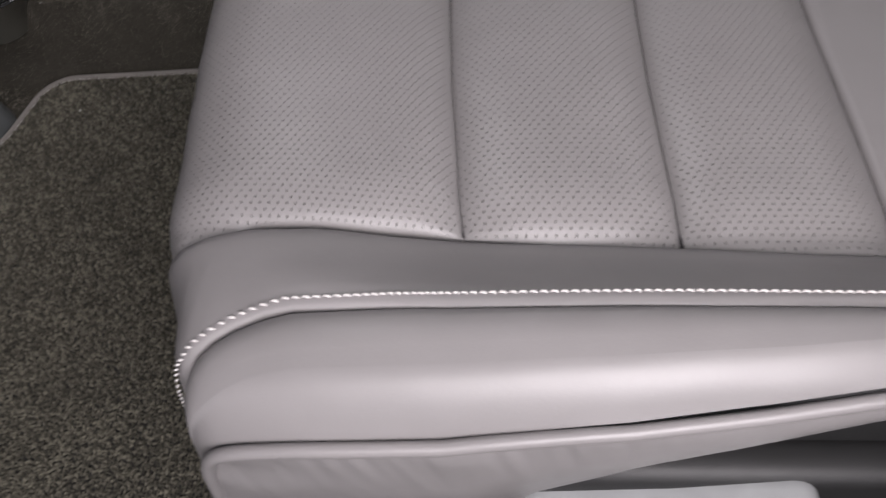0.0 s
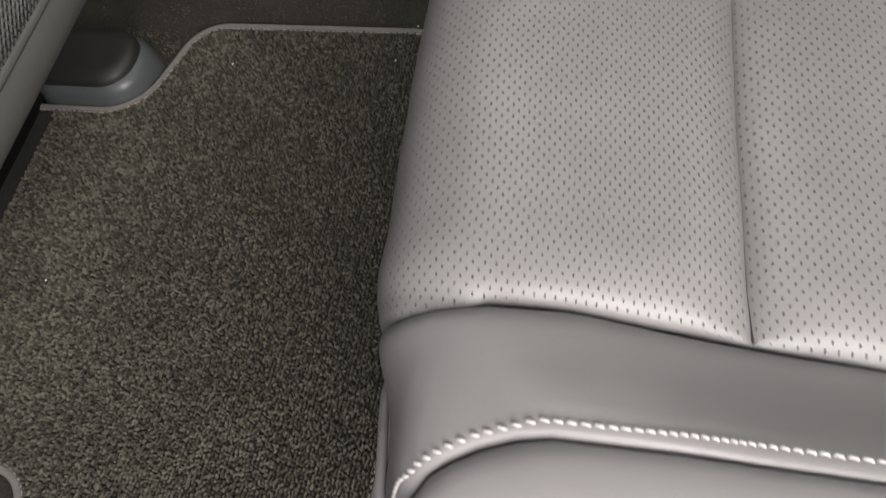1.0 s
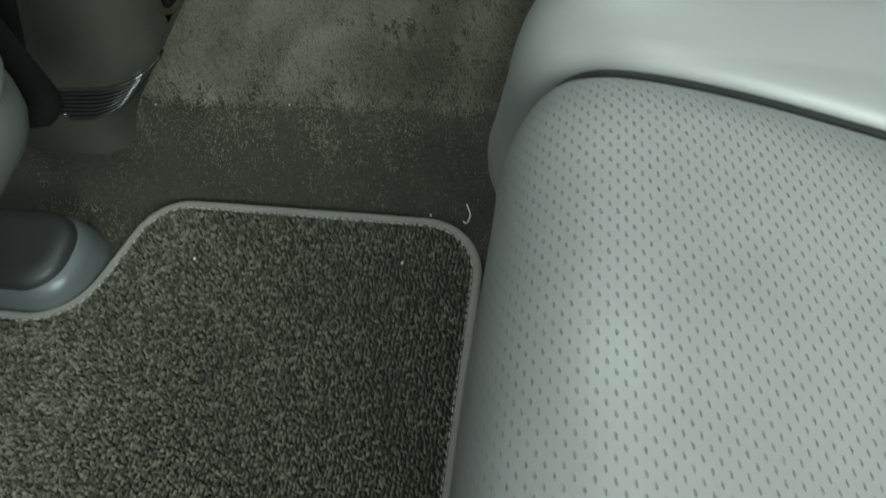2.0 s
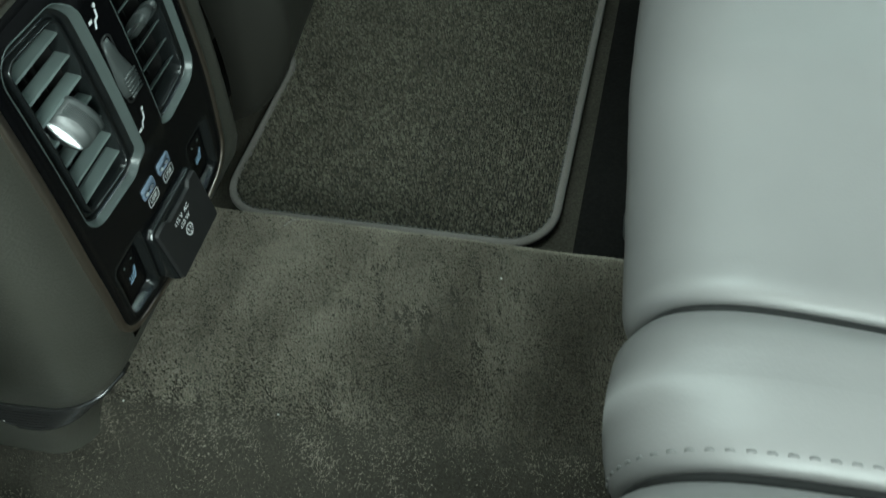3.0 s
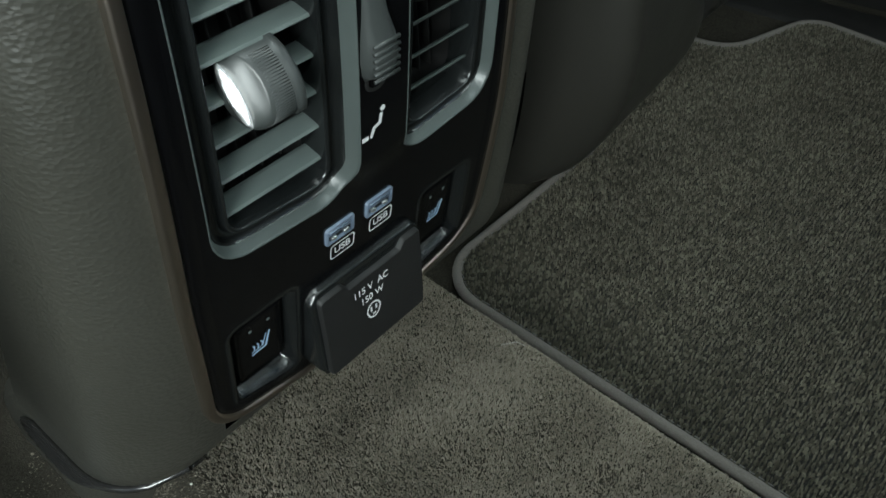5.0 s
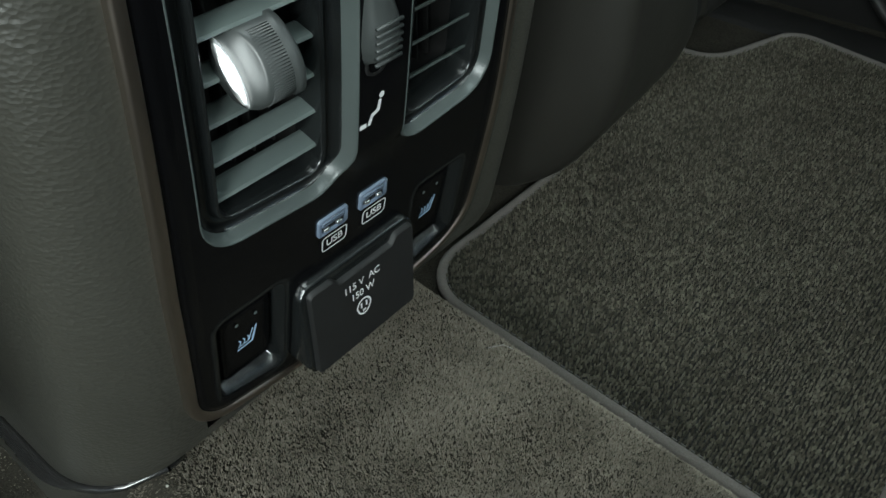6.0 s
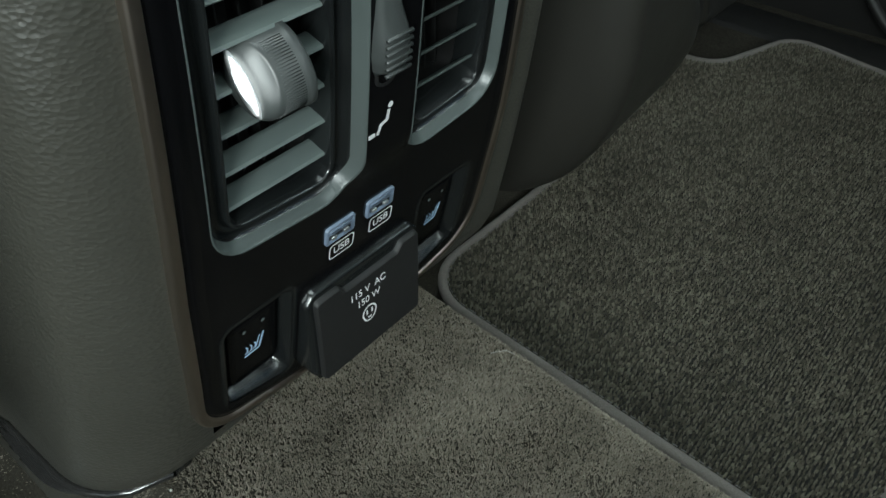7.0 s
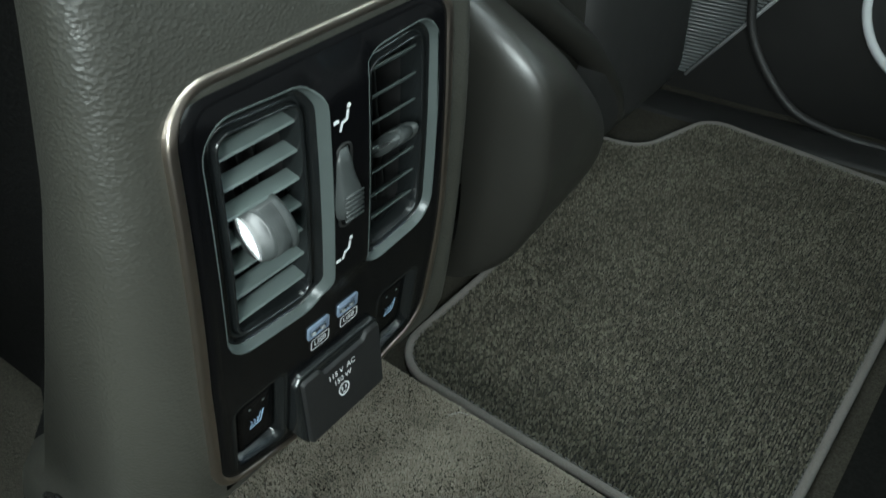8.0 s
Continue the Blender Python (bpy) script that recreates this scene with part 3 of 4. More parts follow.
Y_OUT, Y_IN = along([0.30, 0.32, 0.34, 0.38, 0.465, 0.577, 0.665, 0.86], [-0.566, -0.560, -0.5550, -0.5530, -0.5545, -0.559, -0.564, -0.574]), slant(-0.236, -0.17, 0.31)
Y_RIDGE = along([0.318, 0.331, 0.343, 0.357, 0.382, 0.436, 0.86], [-0.644, -0.638, -0.630, -0.622, -0.6135, -0.6115, -0.6115], True)
Y_ROLL = along([0.40, 0.46, 0.54, 0.60, 0.65, 0.70, 0.86], [-0.668, -0.667, -0.661, -0.654, -0.647, -0.641, -0.622], True)
for a_from, a_to in ((0.0, A1), (A1, A2), (A2, A3)):
    seat_panel("perforated_panel", a_from, a_to, Y_OUT, Y_IN, LEATHER_PERF, bench, "", free=(a_from == 0.0, False), crown=0.003, puff=0.0105, w=0.034, step=0.006, drop=(0.003, 0.010), warp=True, soft=0.75)
seat_panel("rear_panel", A3, AEND, Y_OUT, Y_IN, LEATHER, bench, "smooth grey leather", free=(False, True), warp=True)
seat_panel("edge_band", 0.0, AEND, Y_RIDGE, Y_OUT, LEATHER, bench, "smooth grey leather band", puff=0.004, crown=-0.002, w=0.008, free=(True, True), gap=0.0003, drop=(0.002, 0.004))
seat_panel("side_roll", 0.0, AEND, Y_ROLL, Y_RIDGE, LEATHER, bench, "smooth grey leather roll", puff=0.004, crown=0.005, w=0.006, free=(True, True), gap=0.0003, drop=(0.0, 0.002))
Y_S2, Y_S3 = slant(-0.174, 0.015, 0.30), slant(-0.114, -0.07, 0.30)
seat_panel("inner_bolster", 0.0, AEND, Y_IN, Y_S2, LEATHER, bench, "smooth grey leather", puff=0.0050, w=0.010, crown=0.010, step=0.006, free=(True, True), gap=0.0013, soft=0.6)
seat_panel("divider_strip", 0.0, AEND, Y_S2, Y_S3, LEATHER, bench, "smooth grey leather", puff=0.0050, w=0.010, crown=0.004, step=0.006, free=(True, True), gap=0.0013, soft=0.6)
seat_panel("middle_panel", 0.0, AEND, Y_S3, konst(0.48), LEATHER, bench, "smooth grey leather", puff=0.0050, crown=0.010, w=0.010, step=0.007, free=(True, True), gap=0.0013, soft=0.6)
seat_panel("far_panel", 0.0, AEND, konst(0.48), konst(0.555), LEATHER_PERF, bench, "", crown=0.006, step=0.02, free=(True, True))
seat_panel("far_side", 0.0, AEND, konst(0.555), konst(0.661), LEATHER, bench, "smooth grey leather", crown=0.005, step=0.02, free=(True, True))

# dark cords sunk between the panels, colouring in the shade of the seam gaps
for wide in (Y_IN, Y_S2, Y_S3):
    pts = [seat_base(a, wide(a)) - seat_normal(a, wide(a)) * 0.0054 for a in np.linspace(0.04, AEND - 0.01, 110)]
    part("seam", tube(pts, 0.0021, 6), SEAM_SHADE, bench, "dark cord standing for the shade in the seam")
for a_seam in (A1, A2, A3):
    pts = []
    for y in np.linspace(Y_OUT(a_seam) + 0.002, Y_IN(a_seam), 40):
        a = a_seam + seam_warp(a_seam, y)
        pts.append(seat_base(a, y) - seat_normal(a, y) * 0.0058)
    part("seam", tube(pts, 0.0015, 6), SEAM_SHADE, bench, "dark cord standing for the shade in the seam")

# light stitches along the band, and tone-on-tone stitches along the divider
bm = bmesh.new()
a = 0.07
while a < AEND - 0.02:
    pts = []
    for da, lift in ((0.0, -0.0006), (0.0007, 0.0004), (0.0028, 0.0004), (0.0035, -0.0006)):
        q = Y_RIDGE(a) + 0.0062 - 0.0006 * da / 0.0035
        pts.append(seat_base(a + da, q) + seat_normal(a + da, q) * (0.0008 + lift))
    tube(pts, [0.0003, 0.00062, 0.00062, 0.0003], 6, bm=bm)
    a += 0.0046
part("stitching", bm, THREAD, bench, "pale grey thread")
bm = bmesh.new()
a = 0.06
while a < AEND - 0.02:
    pts = [seat_base(a + da, Y_S2(a) + 0.0065) + seat_normal(a + da, Y_S2(a) + 0.0065) * (0.0016 + lift) for da, lift in ((0.0, -0.0016), (0.0010, -0.0004), (0.0026, -0.0004), (0.0036, -0.0016))]
    tube(pts, 0.00045, 6, bm=bm)
    a += 0.0058
part("stitching", bm, THREAD_DARK, bench, "grey thread")

# piping along the lower front edge
front_pipe = [seat_base(PA[24], y) + Vector((-0.0030, 0, 0)) for y in np.linspace(-0.655, -0.172, 60)]
part("piping", tube(front_pipe, 0.0030, 8), LEATHER, bench)
# piping below the side roll, and the side panel under it
pipe = [seat_base(a, Y_ROLL(a)) for a in np.linspace(AEND - 0.02, PA[22], 120)]
pipe = [p + Vector((0, -0.0035, 0.0020 - 0.0070 * sstep(0.42, 0.60, p.x))) for p in pipe]
part("piping", tube(pipe, 0.0038, 10), LEATHER, bench)
PIPE_X, PIPE_Y, PIPE_Z = ([p[k] for p in pipe[::-1]] for k in range(3))


def side_panel(u, v):
    x = 0.323 + u * 0.53
    top = interp(x, PIPE_X, PIPE_Z)
    low = interp(x, [0.322, 0.40, 0.45, 0.47, 0.498, 0.553, 0.598, 0.655, 0.86], [0.02, 0.05, 0.09, 0.136, 0.176, 0.209, 0.229, 0.255, 0.27])
    z = top + (low - top) * v
    q = Vector((x * 25, z * 40, 7.0))
    yp = interp(x, PIPE_X, PIPE_Y)
    y = yp + 0.001 - 0.005 * math.sin(math.pi * min(1, v * 1.2)) + (0.003 * noise.noise(q) + 0.0016 * noise.noise(Vector((x * 150 + z * 30, z * 18, 2.0)))) * math.exp(-v * 4) * (1 - sstep(0.5, 0.8, x)) + 0.010 * v * v
    return Vector((x, y, z))


surf("side_panel", list(np.linspace(0, 1, 220)), list(np.linspace(0, 1, 30)), side_panel, LEATHER, bench, "gathered grey leather")
part("cushion_core", box((0.50, 1.26, 0.16), (0.60, 0.0, 0.165), 0.03), MATTE, bench, "dark cushion underside")

# seat frame and shields under the cushion
base_trim = thing("seat_base_trim", "black plastic riser panel under the rear bench", "seat trim", (0.32, 0.0, 0.0))
part("riser", box((0.03, 1.28, 0.20), (0.335, 0.0, 0.085), 0.006), MATTE, base_trim)
# near strip added to blacken the shaded gap between mat and bench
part("lower_lip", box((0.075, 0.48, 0.012), (0.285, -0.42, -0.004), 0.004), DULL, base_trim, "black lip along the dark gap beside the mat")
lip_plan = [Vector((0.2315, 0.128)), Vector((0.330, 0.128)), Vector((0.330, 0.70)), Vector((0.2480, 0.70))]
part("lower_lip", sweep(dense(rounded(lip_plan, 0.004, 4), 0.03), [(0.0, -0.012), (0.0, -0.0075), (-0.0015, -0.0060), (-0.006, -0.0056)], lambda x, y, h: Vector((x, y, h))), DULL, base_trim, "edge of the black lip")
part("lower_lip", filled([dense(rounded(lip_plan, 0.004, 4), 0.03)], lambda x, y: Vector((x, y, -0.0056))), DULL, base_trim, "black lip along the dark gap beside the mat")
part("floor_bracket", box((0.028, 0.016, 0.030), (0.287, 0.168, 0.012), 0.005, 3), COLLAR, base_trim, "small grey bracket")
shield = thing("seat_side_shield", "light grey plastic shield beside the cushion", "seat trim", (0.6, -0.68, 0.1))
part("cover", box((0.165, 0.05, 0.07), (0.572, -0.668, 0.145), 0.014, 4, Matrix.Rotation(radians(-7), 4, "Y")), GREYTRIM, shield)
part("bracket", box((0.46, 0.03, 0.16), (0.62, -0.640, 0.11), 0.01), MATTE, shield, "black bracket")
seatback = thing("rear_bench", "grey leather upright of the rear bench", "car seat", (0.95, 0.0, 0.25))


def back_face(y, s):
    return Vector((0.86 + 0.20 * s + 0.012 * math.cos(math.pi * 3 * y / 0.66), y, 0.24 + 0.62 * s))


surf("backrest", list(np.linspace(-0.66, 0.66, 40)), list(np.linspace(0, 1, 12)), back_face, LEATHER, seatback)
part("back_core", box((0.10, 1.30, 0.60), (1.03, 0, 0.55), 0.03, turn=Matrix.Rotation(radians(18), 4, "Y")), MATTE, seatback)


# ---- centre console with its rear panel ----
Z0 = 0.195


def face_x(z):
    s = z - 0.2
    return 0.0030 + 0.2 * s - 0.45 * s * s


def on_panel(u, v, n=0.0):
    """A place on the console's rear panel: u across, v up, n out towards the rear."""
    z = Z0 + 0.98 * v
    k = 0.2 - 0.9 * (z - 0.2)
    d = 1 / math.sqrt(1 + k * k)
    return Vector((face_x(z) + n * d, u, z - n * k * d))


console = thing("centre_console", "dark grained centre console with black rear air vent and socket panel", "car console", (-0.15, 0.0, 0.07))


def console_rear(z):
    """How far back the console's body reaches at a height."""
    low = interp(z, [0.055, 0.08, 0.105, 0.13, 0.145, 0.155], [-0.082, -0.072, -0.053, -0.027, -0.0120, -0.0085])
    return (low if z < 0.155 else face_x(z)) - 0.0012


def console_half(z):
    """Half width of the body at a height, and the radius of its rear corners."""
    hs = [0.05, 0.16, 0.26, 0.32, 0.41, 0.46]
    return interp(z, hs, [0.112, 0.115, 0.1086, 0.104, 0.0946, 0.090]), interp(z, hs, [0.036, 0.036, 0.032, 0.026, 0.016, 0.014])


def console_side(z, w, r):
    """One half of the outline at height z, from the flank to the middle of the rear."""
    xr = console_rear(z)
    o = interp(z, [0.13, 0.20, 0.28, 0.34, 0.42], [0.095, 0.078, 0.054, 0.036, 0.024])
    pts = [Vector((-0.75, w - 0.058)), Vector((xr - o - 0.075, w - 0.058)), Vector((xr - o - 0.050, w - 0.046)), Vector((xr - o - 0.022, w - 0.020)), Vector((xr - o - 0.008, w - 0.005)), Vector((xr - o, w - 0.0005))]
    pts.append(Vector((xr - r, w)))
    for k in range(1, 12):
        a = math.pi / 2 * (1 - k / 12)
        pts.append(Vector((xr - r + r * math.cos(a) ** 0.85, w - r + r * math.sin(a) ** 0.85)))
    pts.append(Vector((xr, w - r)))
    pts.append(Vector((xr, 0.0705)))
    return pts


def console_plan(z):
    """Outline of the body at height z, from the tighter far corner round the rear to the near side."""
    w, r = console_half(z)
    return console_side(z, w + 0.002, 0.5 * r) + [Vector((p.x, -p.y)) for p in reversed(console_side(z, w, r))]


zs = [0.045, 0.06, 0.075, 0.09, 0.105, 0.12, 0.135, 0.147, 0.158, 0.17] + list(np.linspace(0.19, 0.42, 14)) + [0.44, 0.455, 0.462]
rows = []
for z in zs:
    plan = console_plan(min(z, 0.44))
    shrink = 0.0 if z <= 0.44 else (z - 0.44) ** 2 * 25
    rows.append([Vector((p.x - shrink, p.y * (1 - shrink * 6), z)) for p in plan])
n = len(rows[0])
verts = [p for r in rows for p in r]
faces = [(i * n + j, i * n + j + 1, (i + 1) * n + j + 1, (i + 1) * n + j) for i in range(len(rows) - 1) for j in range(n - 1)
         if not (j == n // 2 - 1 and 0.150 < zs[i] and zs[i + 1] < 0.380)]
faces.append(tuple((len(rows) - 1) * n + j for j in range(n)))
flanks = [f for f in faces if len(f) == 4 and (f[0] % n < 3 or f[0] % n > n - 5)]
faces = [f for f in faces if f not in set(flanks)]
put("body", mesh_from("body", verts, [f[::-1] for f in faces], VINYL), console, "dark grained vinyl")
# forward flanks coloured black in place of the shade beside the console
put("flank", mesh_from("flank", verts, [f[::-1] for f in flanks], DULL), console, "console flanks blackened for the shade they lie in")

# the panel: bronze rim, black face with two vent openings
PANEL = [Vector(p) for p in ((-0.0750, -0.0265), (0.0, -0.0425), (0.0765, -0.0265), (0.0800, 0.05), (0.0745, 0.184), (-0.0715, 0.184), (-0.0760, 0.05))]
outline = dense(rounded(PANEL, [0.020, 0.2, 0.024, 0.3, 0.018, 0.018, 0.3], 8), 0.006)


def plate(u, v, n=0.0):
    """The panel's face, which leans away along its upper edge and rises to a ridge between the vents."""
    ridge = 0.0042 * (1 - sstep(0.0112, 0.0175, abs(u - 0.0055))) * sstep(0.050, 0.070, v) * (1 - sstep(0.158, 0.178, v))
    return on_panel(u, v, n + ridge - 0.0034 * sstep(0.1700, 0.1850, v))


def vent_loop(side, grow=0.0):
    inner = 0.0148 if side < 0 else 0.0265
    outer = 0.0560 if side < 0 else 0.0625
    pts = [(inner, 0.1605), (outer - 0.0015, 0.1630), (outer, 0.0660), (inner - 0.0004, 0.0625)]
    cx, cy = 0.0375, 0.113
    q = [Vector((side * (cx + (x - cx) * (1 + grow / 0.0225)), cy + (y - cy) * (1 + grow / 0.047))) for x, y in pts]
    return dense(rounded(q, 0.006, 6), 0.004)


vents = [vent_loop(-1), vent_loop(1)]
def pocket_loop(side):
    return dense(rounded([(side * 0.0645, -0.0245), (side * 0.0645, 0.024), (side * 0.0345, 0.024), (side * 0.0345, -0.0275)], 0.004, 5), 0.004)


vent_holes = [[p + q * 0.0086 for p, q in zip(loop, outward(loop))] for loop in vents]
part("face_plate", filled([outline] + vent_holes + [pocket_loop(-1), pocket_loop(1)], lambda x, y: plate(x, y, 0.001), 5), BLACK, console, "black satin panel")
rim = [(0.0040, -0.004), (0.0040, 0.0008), (0.0036, 0.0017), (0.0028, 0.0021), (0.0016, 0.0019), (0.0006, 0.0022), (0.0, 0.0018), (-0.0006, 0.0008)]
part("panel_rim", sweep(outline, rim, lambda x, y, h: plate(x, y, h + 0.0010 * sstep(0.170, 0.184, y))), RIM, console, "dark bronze chrome surround")
lip = [(-0.0002, 0.0004), (-0.0016, 0.0013), (-0.004, 0.0016), (-0.007, 0.0010)]
part("inner_bevel", sweep(outline, lip, plate), BLACK, console)


def icon_strip(points, w, n, parent, material, name="icon", closed=False, fn=on_panel):
    """A printed line of width w on the panel."""
    bm = bmesh.new()
    ps = [Vector(p) for p in points]
    for a, b in zip(ps, ps[1:] + ([ps[0]] if closed else [])):
        d = (b - a).normalized()
        s = Vector((-d.y, d.x)) * w / 2
        a2, b2 = a - d * w * 0.3, b + d * w * 0.3
        vs = [bm.verts.new(fn(q.x, q.y, n)) for q in (a2 - s, b2 - s, b2 + s, a2 + s)]
        bm.faces.new(vs)
    recalc(bm)
    return part(name, bm, material, parent, "", smooth=False)


def vent(side):
    """An air vent: raised frame, dark well, slats and a thumb knob."""
    loop = vent_loop(side)
    fr = [(-0.0004, -0.014), (-0.0004, -0.0022), (0.0001, -0.0014), (0.0007, -0.0012), (0.0012, -0.0018), (0.0018, -0.0042), (0.0026, -0.0050), (0.0056, -0.0044), (0.0066, -0.0030)]
    dish = [(0.0066, -0.0030), (0.0069, -0.0026), (0.0078, -0.0004), (0.0081, 0.0004), (0.0084, 0.0010), (0.0088, 0.0012), (0.0092, 0.0008)]
    v = part("air_vent", sweep(loop, fr, plate), SATIN, console, "satin black vent frame")
    # flank coloured greyer than the black frame to put the light on it
    part("surround", sweep(loop, dish, plate), DISH_LIT, v, "dished satin surround, greyed for the light on its flank")
    part("well", sweep(vent_loop(side, 0.0002), [(0.0, -0.012), (0.0, -0.030)], lambda x, y, h: on_panel(x, y, h)), MATTE, v)
    part("well_back", filled([vent_loop(side, 0.0004)], lambda x, y: on_panel(x, y, -0.030)), MATTE, v)
    tilt = radians(-10 if side < 0 else 43)
    fine = 1.12 if side < 0 else 1.3
    for k in range(7):
        vv = (0.0712 if side < 0 else 0.0725) + 0.0135 * k
        ul, ur = (0.0140, 0.0560) if side < 0 else (0.0258, 0.0625)
        bm = bmesh.new()
        prof = [(-0.0036, 0.0005), (-0.0024, 0.0008), (0.0030, 0.0007), (0.0037, 0.0002), (0.0030, -0.0005), (-0.0024, -0.0008), (-0.0036, -0.0005)]
        cols = []
        for u in (ul, ur):
            col = []
            for dn, dv in prof:
                dn, dv = dn * fine, dv * (1.5 if side < 0 else 0.8)
                n2 = dn * math.cos(tilt) - dv * math.sin(tilt) - 0.0084
                v2 = dn * math.sin(tilt) + dv * math.cos(tilt)
                col.append(bm.verts.new(on_panel(side * u, vv + v2, n2)))
            cols.append(col)
        for i in range(len(prof)):
            j = (i + 1) % len(prof)
            bm.faces.new((cols[0][i], cols[1][i], cols[1][j], cols[0][j]))
        bm.faces.new(cols[0][::-1])
        bm.faces.new(cols[1])
        recalc(bm)
        part("slat", bm, SLAT, v, "", smooth=False)
    # upright rear fins behind the slats
    for k in range(5):
        u = 0.0215 + k * 0.0081 if side < 0 else 0.031 + k * 0.006
        bm = box((0.006, 0.0009, 0.092), (0, 0, 0), 0.0003, 1)
        bmesh.ops.translate(bm, vec=on_panel(side * u, 0.116, -0.025), verts=bm.verts)
        part("fin", bm, MATTE, v)
    # thumb knob, turned with the slats: a leaf-shaped drum with a bright slanted tip at its near end
    cu, cv = side * (0.0390 if side < 0 else 0.0420), 0.1148
    long, thick, deep = (0.0118, 0.0066, -0.0010) if side < 0 else (0.0120, 0.0040, -0.0050)

    lean = radians(-52) if side < 0 else tilt

    def drum(w, a, kp=1.0, kq=1.0, slant_by=0.0):
        p, q = long * kp * math.cos(a), thick * kq * math.sin(a)
        w += slant_by * 0.75 * q
        return on_panel(cu + w, cv + p * math.sin(lean) + q * math.cos(lean), deep + p * math.cos(lean) - q * math.sin(lean))

    angles = [2 * math.pi * i / 40 for i in range(40)]
    kb = bmesh.new()
    ends = ((-0.0080, 0.86, 0.28, 1.0), (-0.0074, 0.88, 0.38, 1.0), (-0.0056, 0.95, 0.88, 0.8), (-0.0046, 1.0, 1.0, 0.6), (0.0066, 1.0, 1.0, 0.0), (0.0070, 1.06, 1.08, 0.0), (0.0094, 1.06, 1.08, 0.0), (0.0106, 0.92, 0.90, 0.0))
    ringv = [[kb.verts.new(drum(w, a, kp, kq, sl)) for w, kp, kq, sl in ends] for a in angles]
    for a, b in zip(ringv, ringv[1:] + ringv[:1]):
        for j in range(len(ends) - 1):
            kb.faces.new((a[j], a[j + 1], b[j + 1], b[j]))
    kb.faces.new([r[0] for r in ringv])
    kb.faces.new([r[-1] for r in ringv][::-1])
    recalc(kb)
    knob = part("knob", kb, KNOB, v, "ribbed grey thumb knob")
    bm = bmesh.new()
    for i in range(44):
        a = -0.9 + 3.2 * i / 43
        tube([drum(w, a, 1.006, 1.012, sl) for w, sl in ((-0.0030, 0.5), (0.0060, 0.0))], 0.00014, 4, bm=bm)
    part("rib", bm, KNOB, knob)
    bm = bmesh.new()
    tip = [[bm.verts.new(drum(w, a, 0.85 * k, 0.25 * k, 1.0)) for w, k in ((-0.0081, 1.0), (-0.0086, 0.88), (-0.0089, 0.5))] for a in angles]
    for a, b in zip(tip, tip[1:] + tip[:1]):
        for j in range(2):
            bm.faces.new((a[j], a[j + 1], b[j + 1], b[j]))
    bm.faces.new([r[-1] for r in tip])
    recalc(bm)
    part("tip", bm, CHROME, knob, "bright chrome insert", smooth=False)


vent(-1)
vent(1)

# air flow slider and its marks between the vents
def raised(u, v, n):
    return on_panel(u + 0.0014, 0.1185 + (v - 0.1165) * 0.80, n * 0.72 + 0.0043)


# air flow slider
bm = bmesh.new()
sl = [(-0.001, 0.1385, 0.0020, 0.0030), (-0.001, 0.130, 0.0040, 0.0040), (-0.0005, 0.121, 0.0050, 0.0050), (0.0, 0.113, 0.0075, 0.0062), (0.0, 0.104, 0.0090, 0.0066), (0.0, 0.098, 0.0080, 0.0060), (0.0, 0.0945, 0.002, 0.005)]
cols = []
for u, vv, hh, w in sl:
    cols.append([bm.verts.new(raised(u + dx * w, vv, h2)) for dx, h2 in ((-1, 0.0), (-0.95, hh * 0.75), (-0.6, hh), (0.6, hh), (0.95, hh * 0.75), (1, 0.0))])
for a, b in zip(cols, cols[1:]):
    for j in range(5):
        bm.faces.new((a[j], a[j + 1], b[j + 1], b[j]))
bm.faces.new(cols[0])
bm.faces.new(cols[-1][::-1])
recalc(bm)
slider = part("slider", bm, KNOB, console, "grey ribbed slider")
for k in range(6):
    vv = 0.1125 - k * 0.003
    part("rib", tube([raised(-0.0055, vv, 0.0084), raised(0.0055, vv, 0.0084)], 0.0007, 6), KNOB, slider)
slot = dense(rounded([(-0.0035, 0.140), (0.0035, 0.140), (0.0035, 0.089), (-0.0035, 0.089)], 0.003, 5), 0.005)
part("slider_slot", sweep(slot, [(0.0012, 0.001), (0.0008, 0.0022), (-0.0004, 0.0016)], raised), MATTE, console)


def dot(u, v, r, n, parent, material, name="dot", fn=on_panel):
    bm = bmesh.new()
    bm.faces.new([bm.verts.new(fn(u + r * math.cos(2 * math.pi * k / 12), v + r * math.sin(2 * math.pi * k / 12), n)) for k in range(12)])
    return part(name, bm, material, parent, "", smooth=False)


# air flow marks: a seated outline with an arrow at the chest or at the feet
def flow_mark(u, v, low):
    icon_strip([(u + 0.0024, v + 0.0030), (u + 0.0018, v - 0.0004), (u - 0.0010, v - 0.0013), (u - 0.0022, v - 0.0044)], 0.0015, 0.0014, console, WHITE, "flow_mark", fn=plate)
    dot(u + 0.0031, v + 0.0050, 0.0012, 0.0014, console, WHITE, "flow_mark", fn=plate)
    au, av = (u - 0.0048, v - 0.0040) if low else (u - 0.0042, v + 0.0003)
    icon_strip([(au - 0.0012, av), (au + 0.0008, av)], 0.0018, 0.0014, console, WHITE, "flow_mark", fn=plate)


flow_mark(0.0014, 0.1492, False)
flow_mark(0.0012, 0.0822, True)

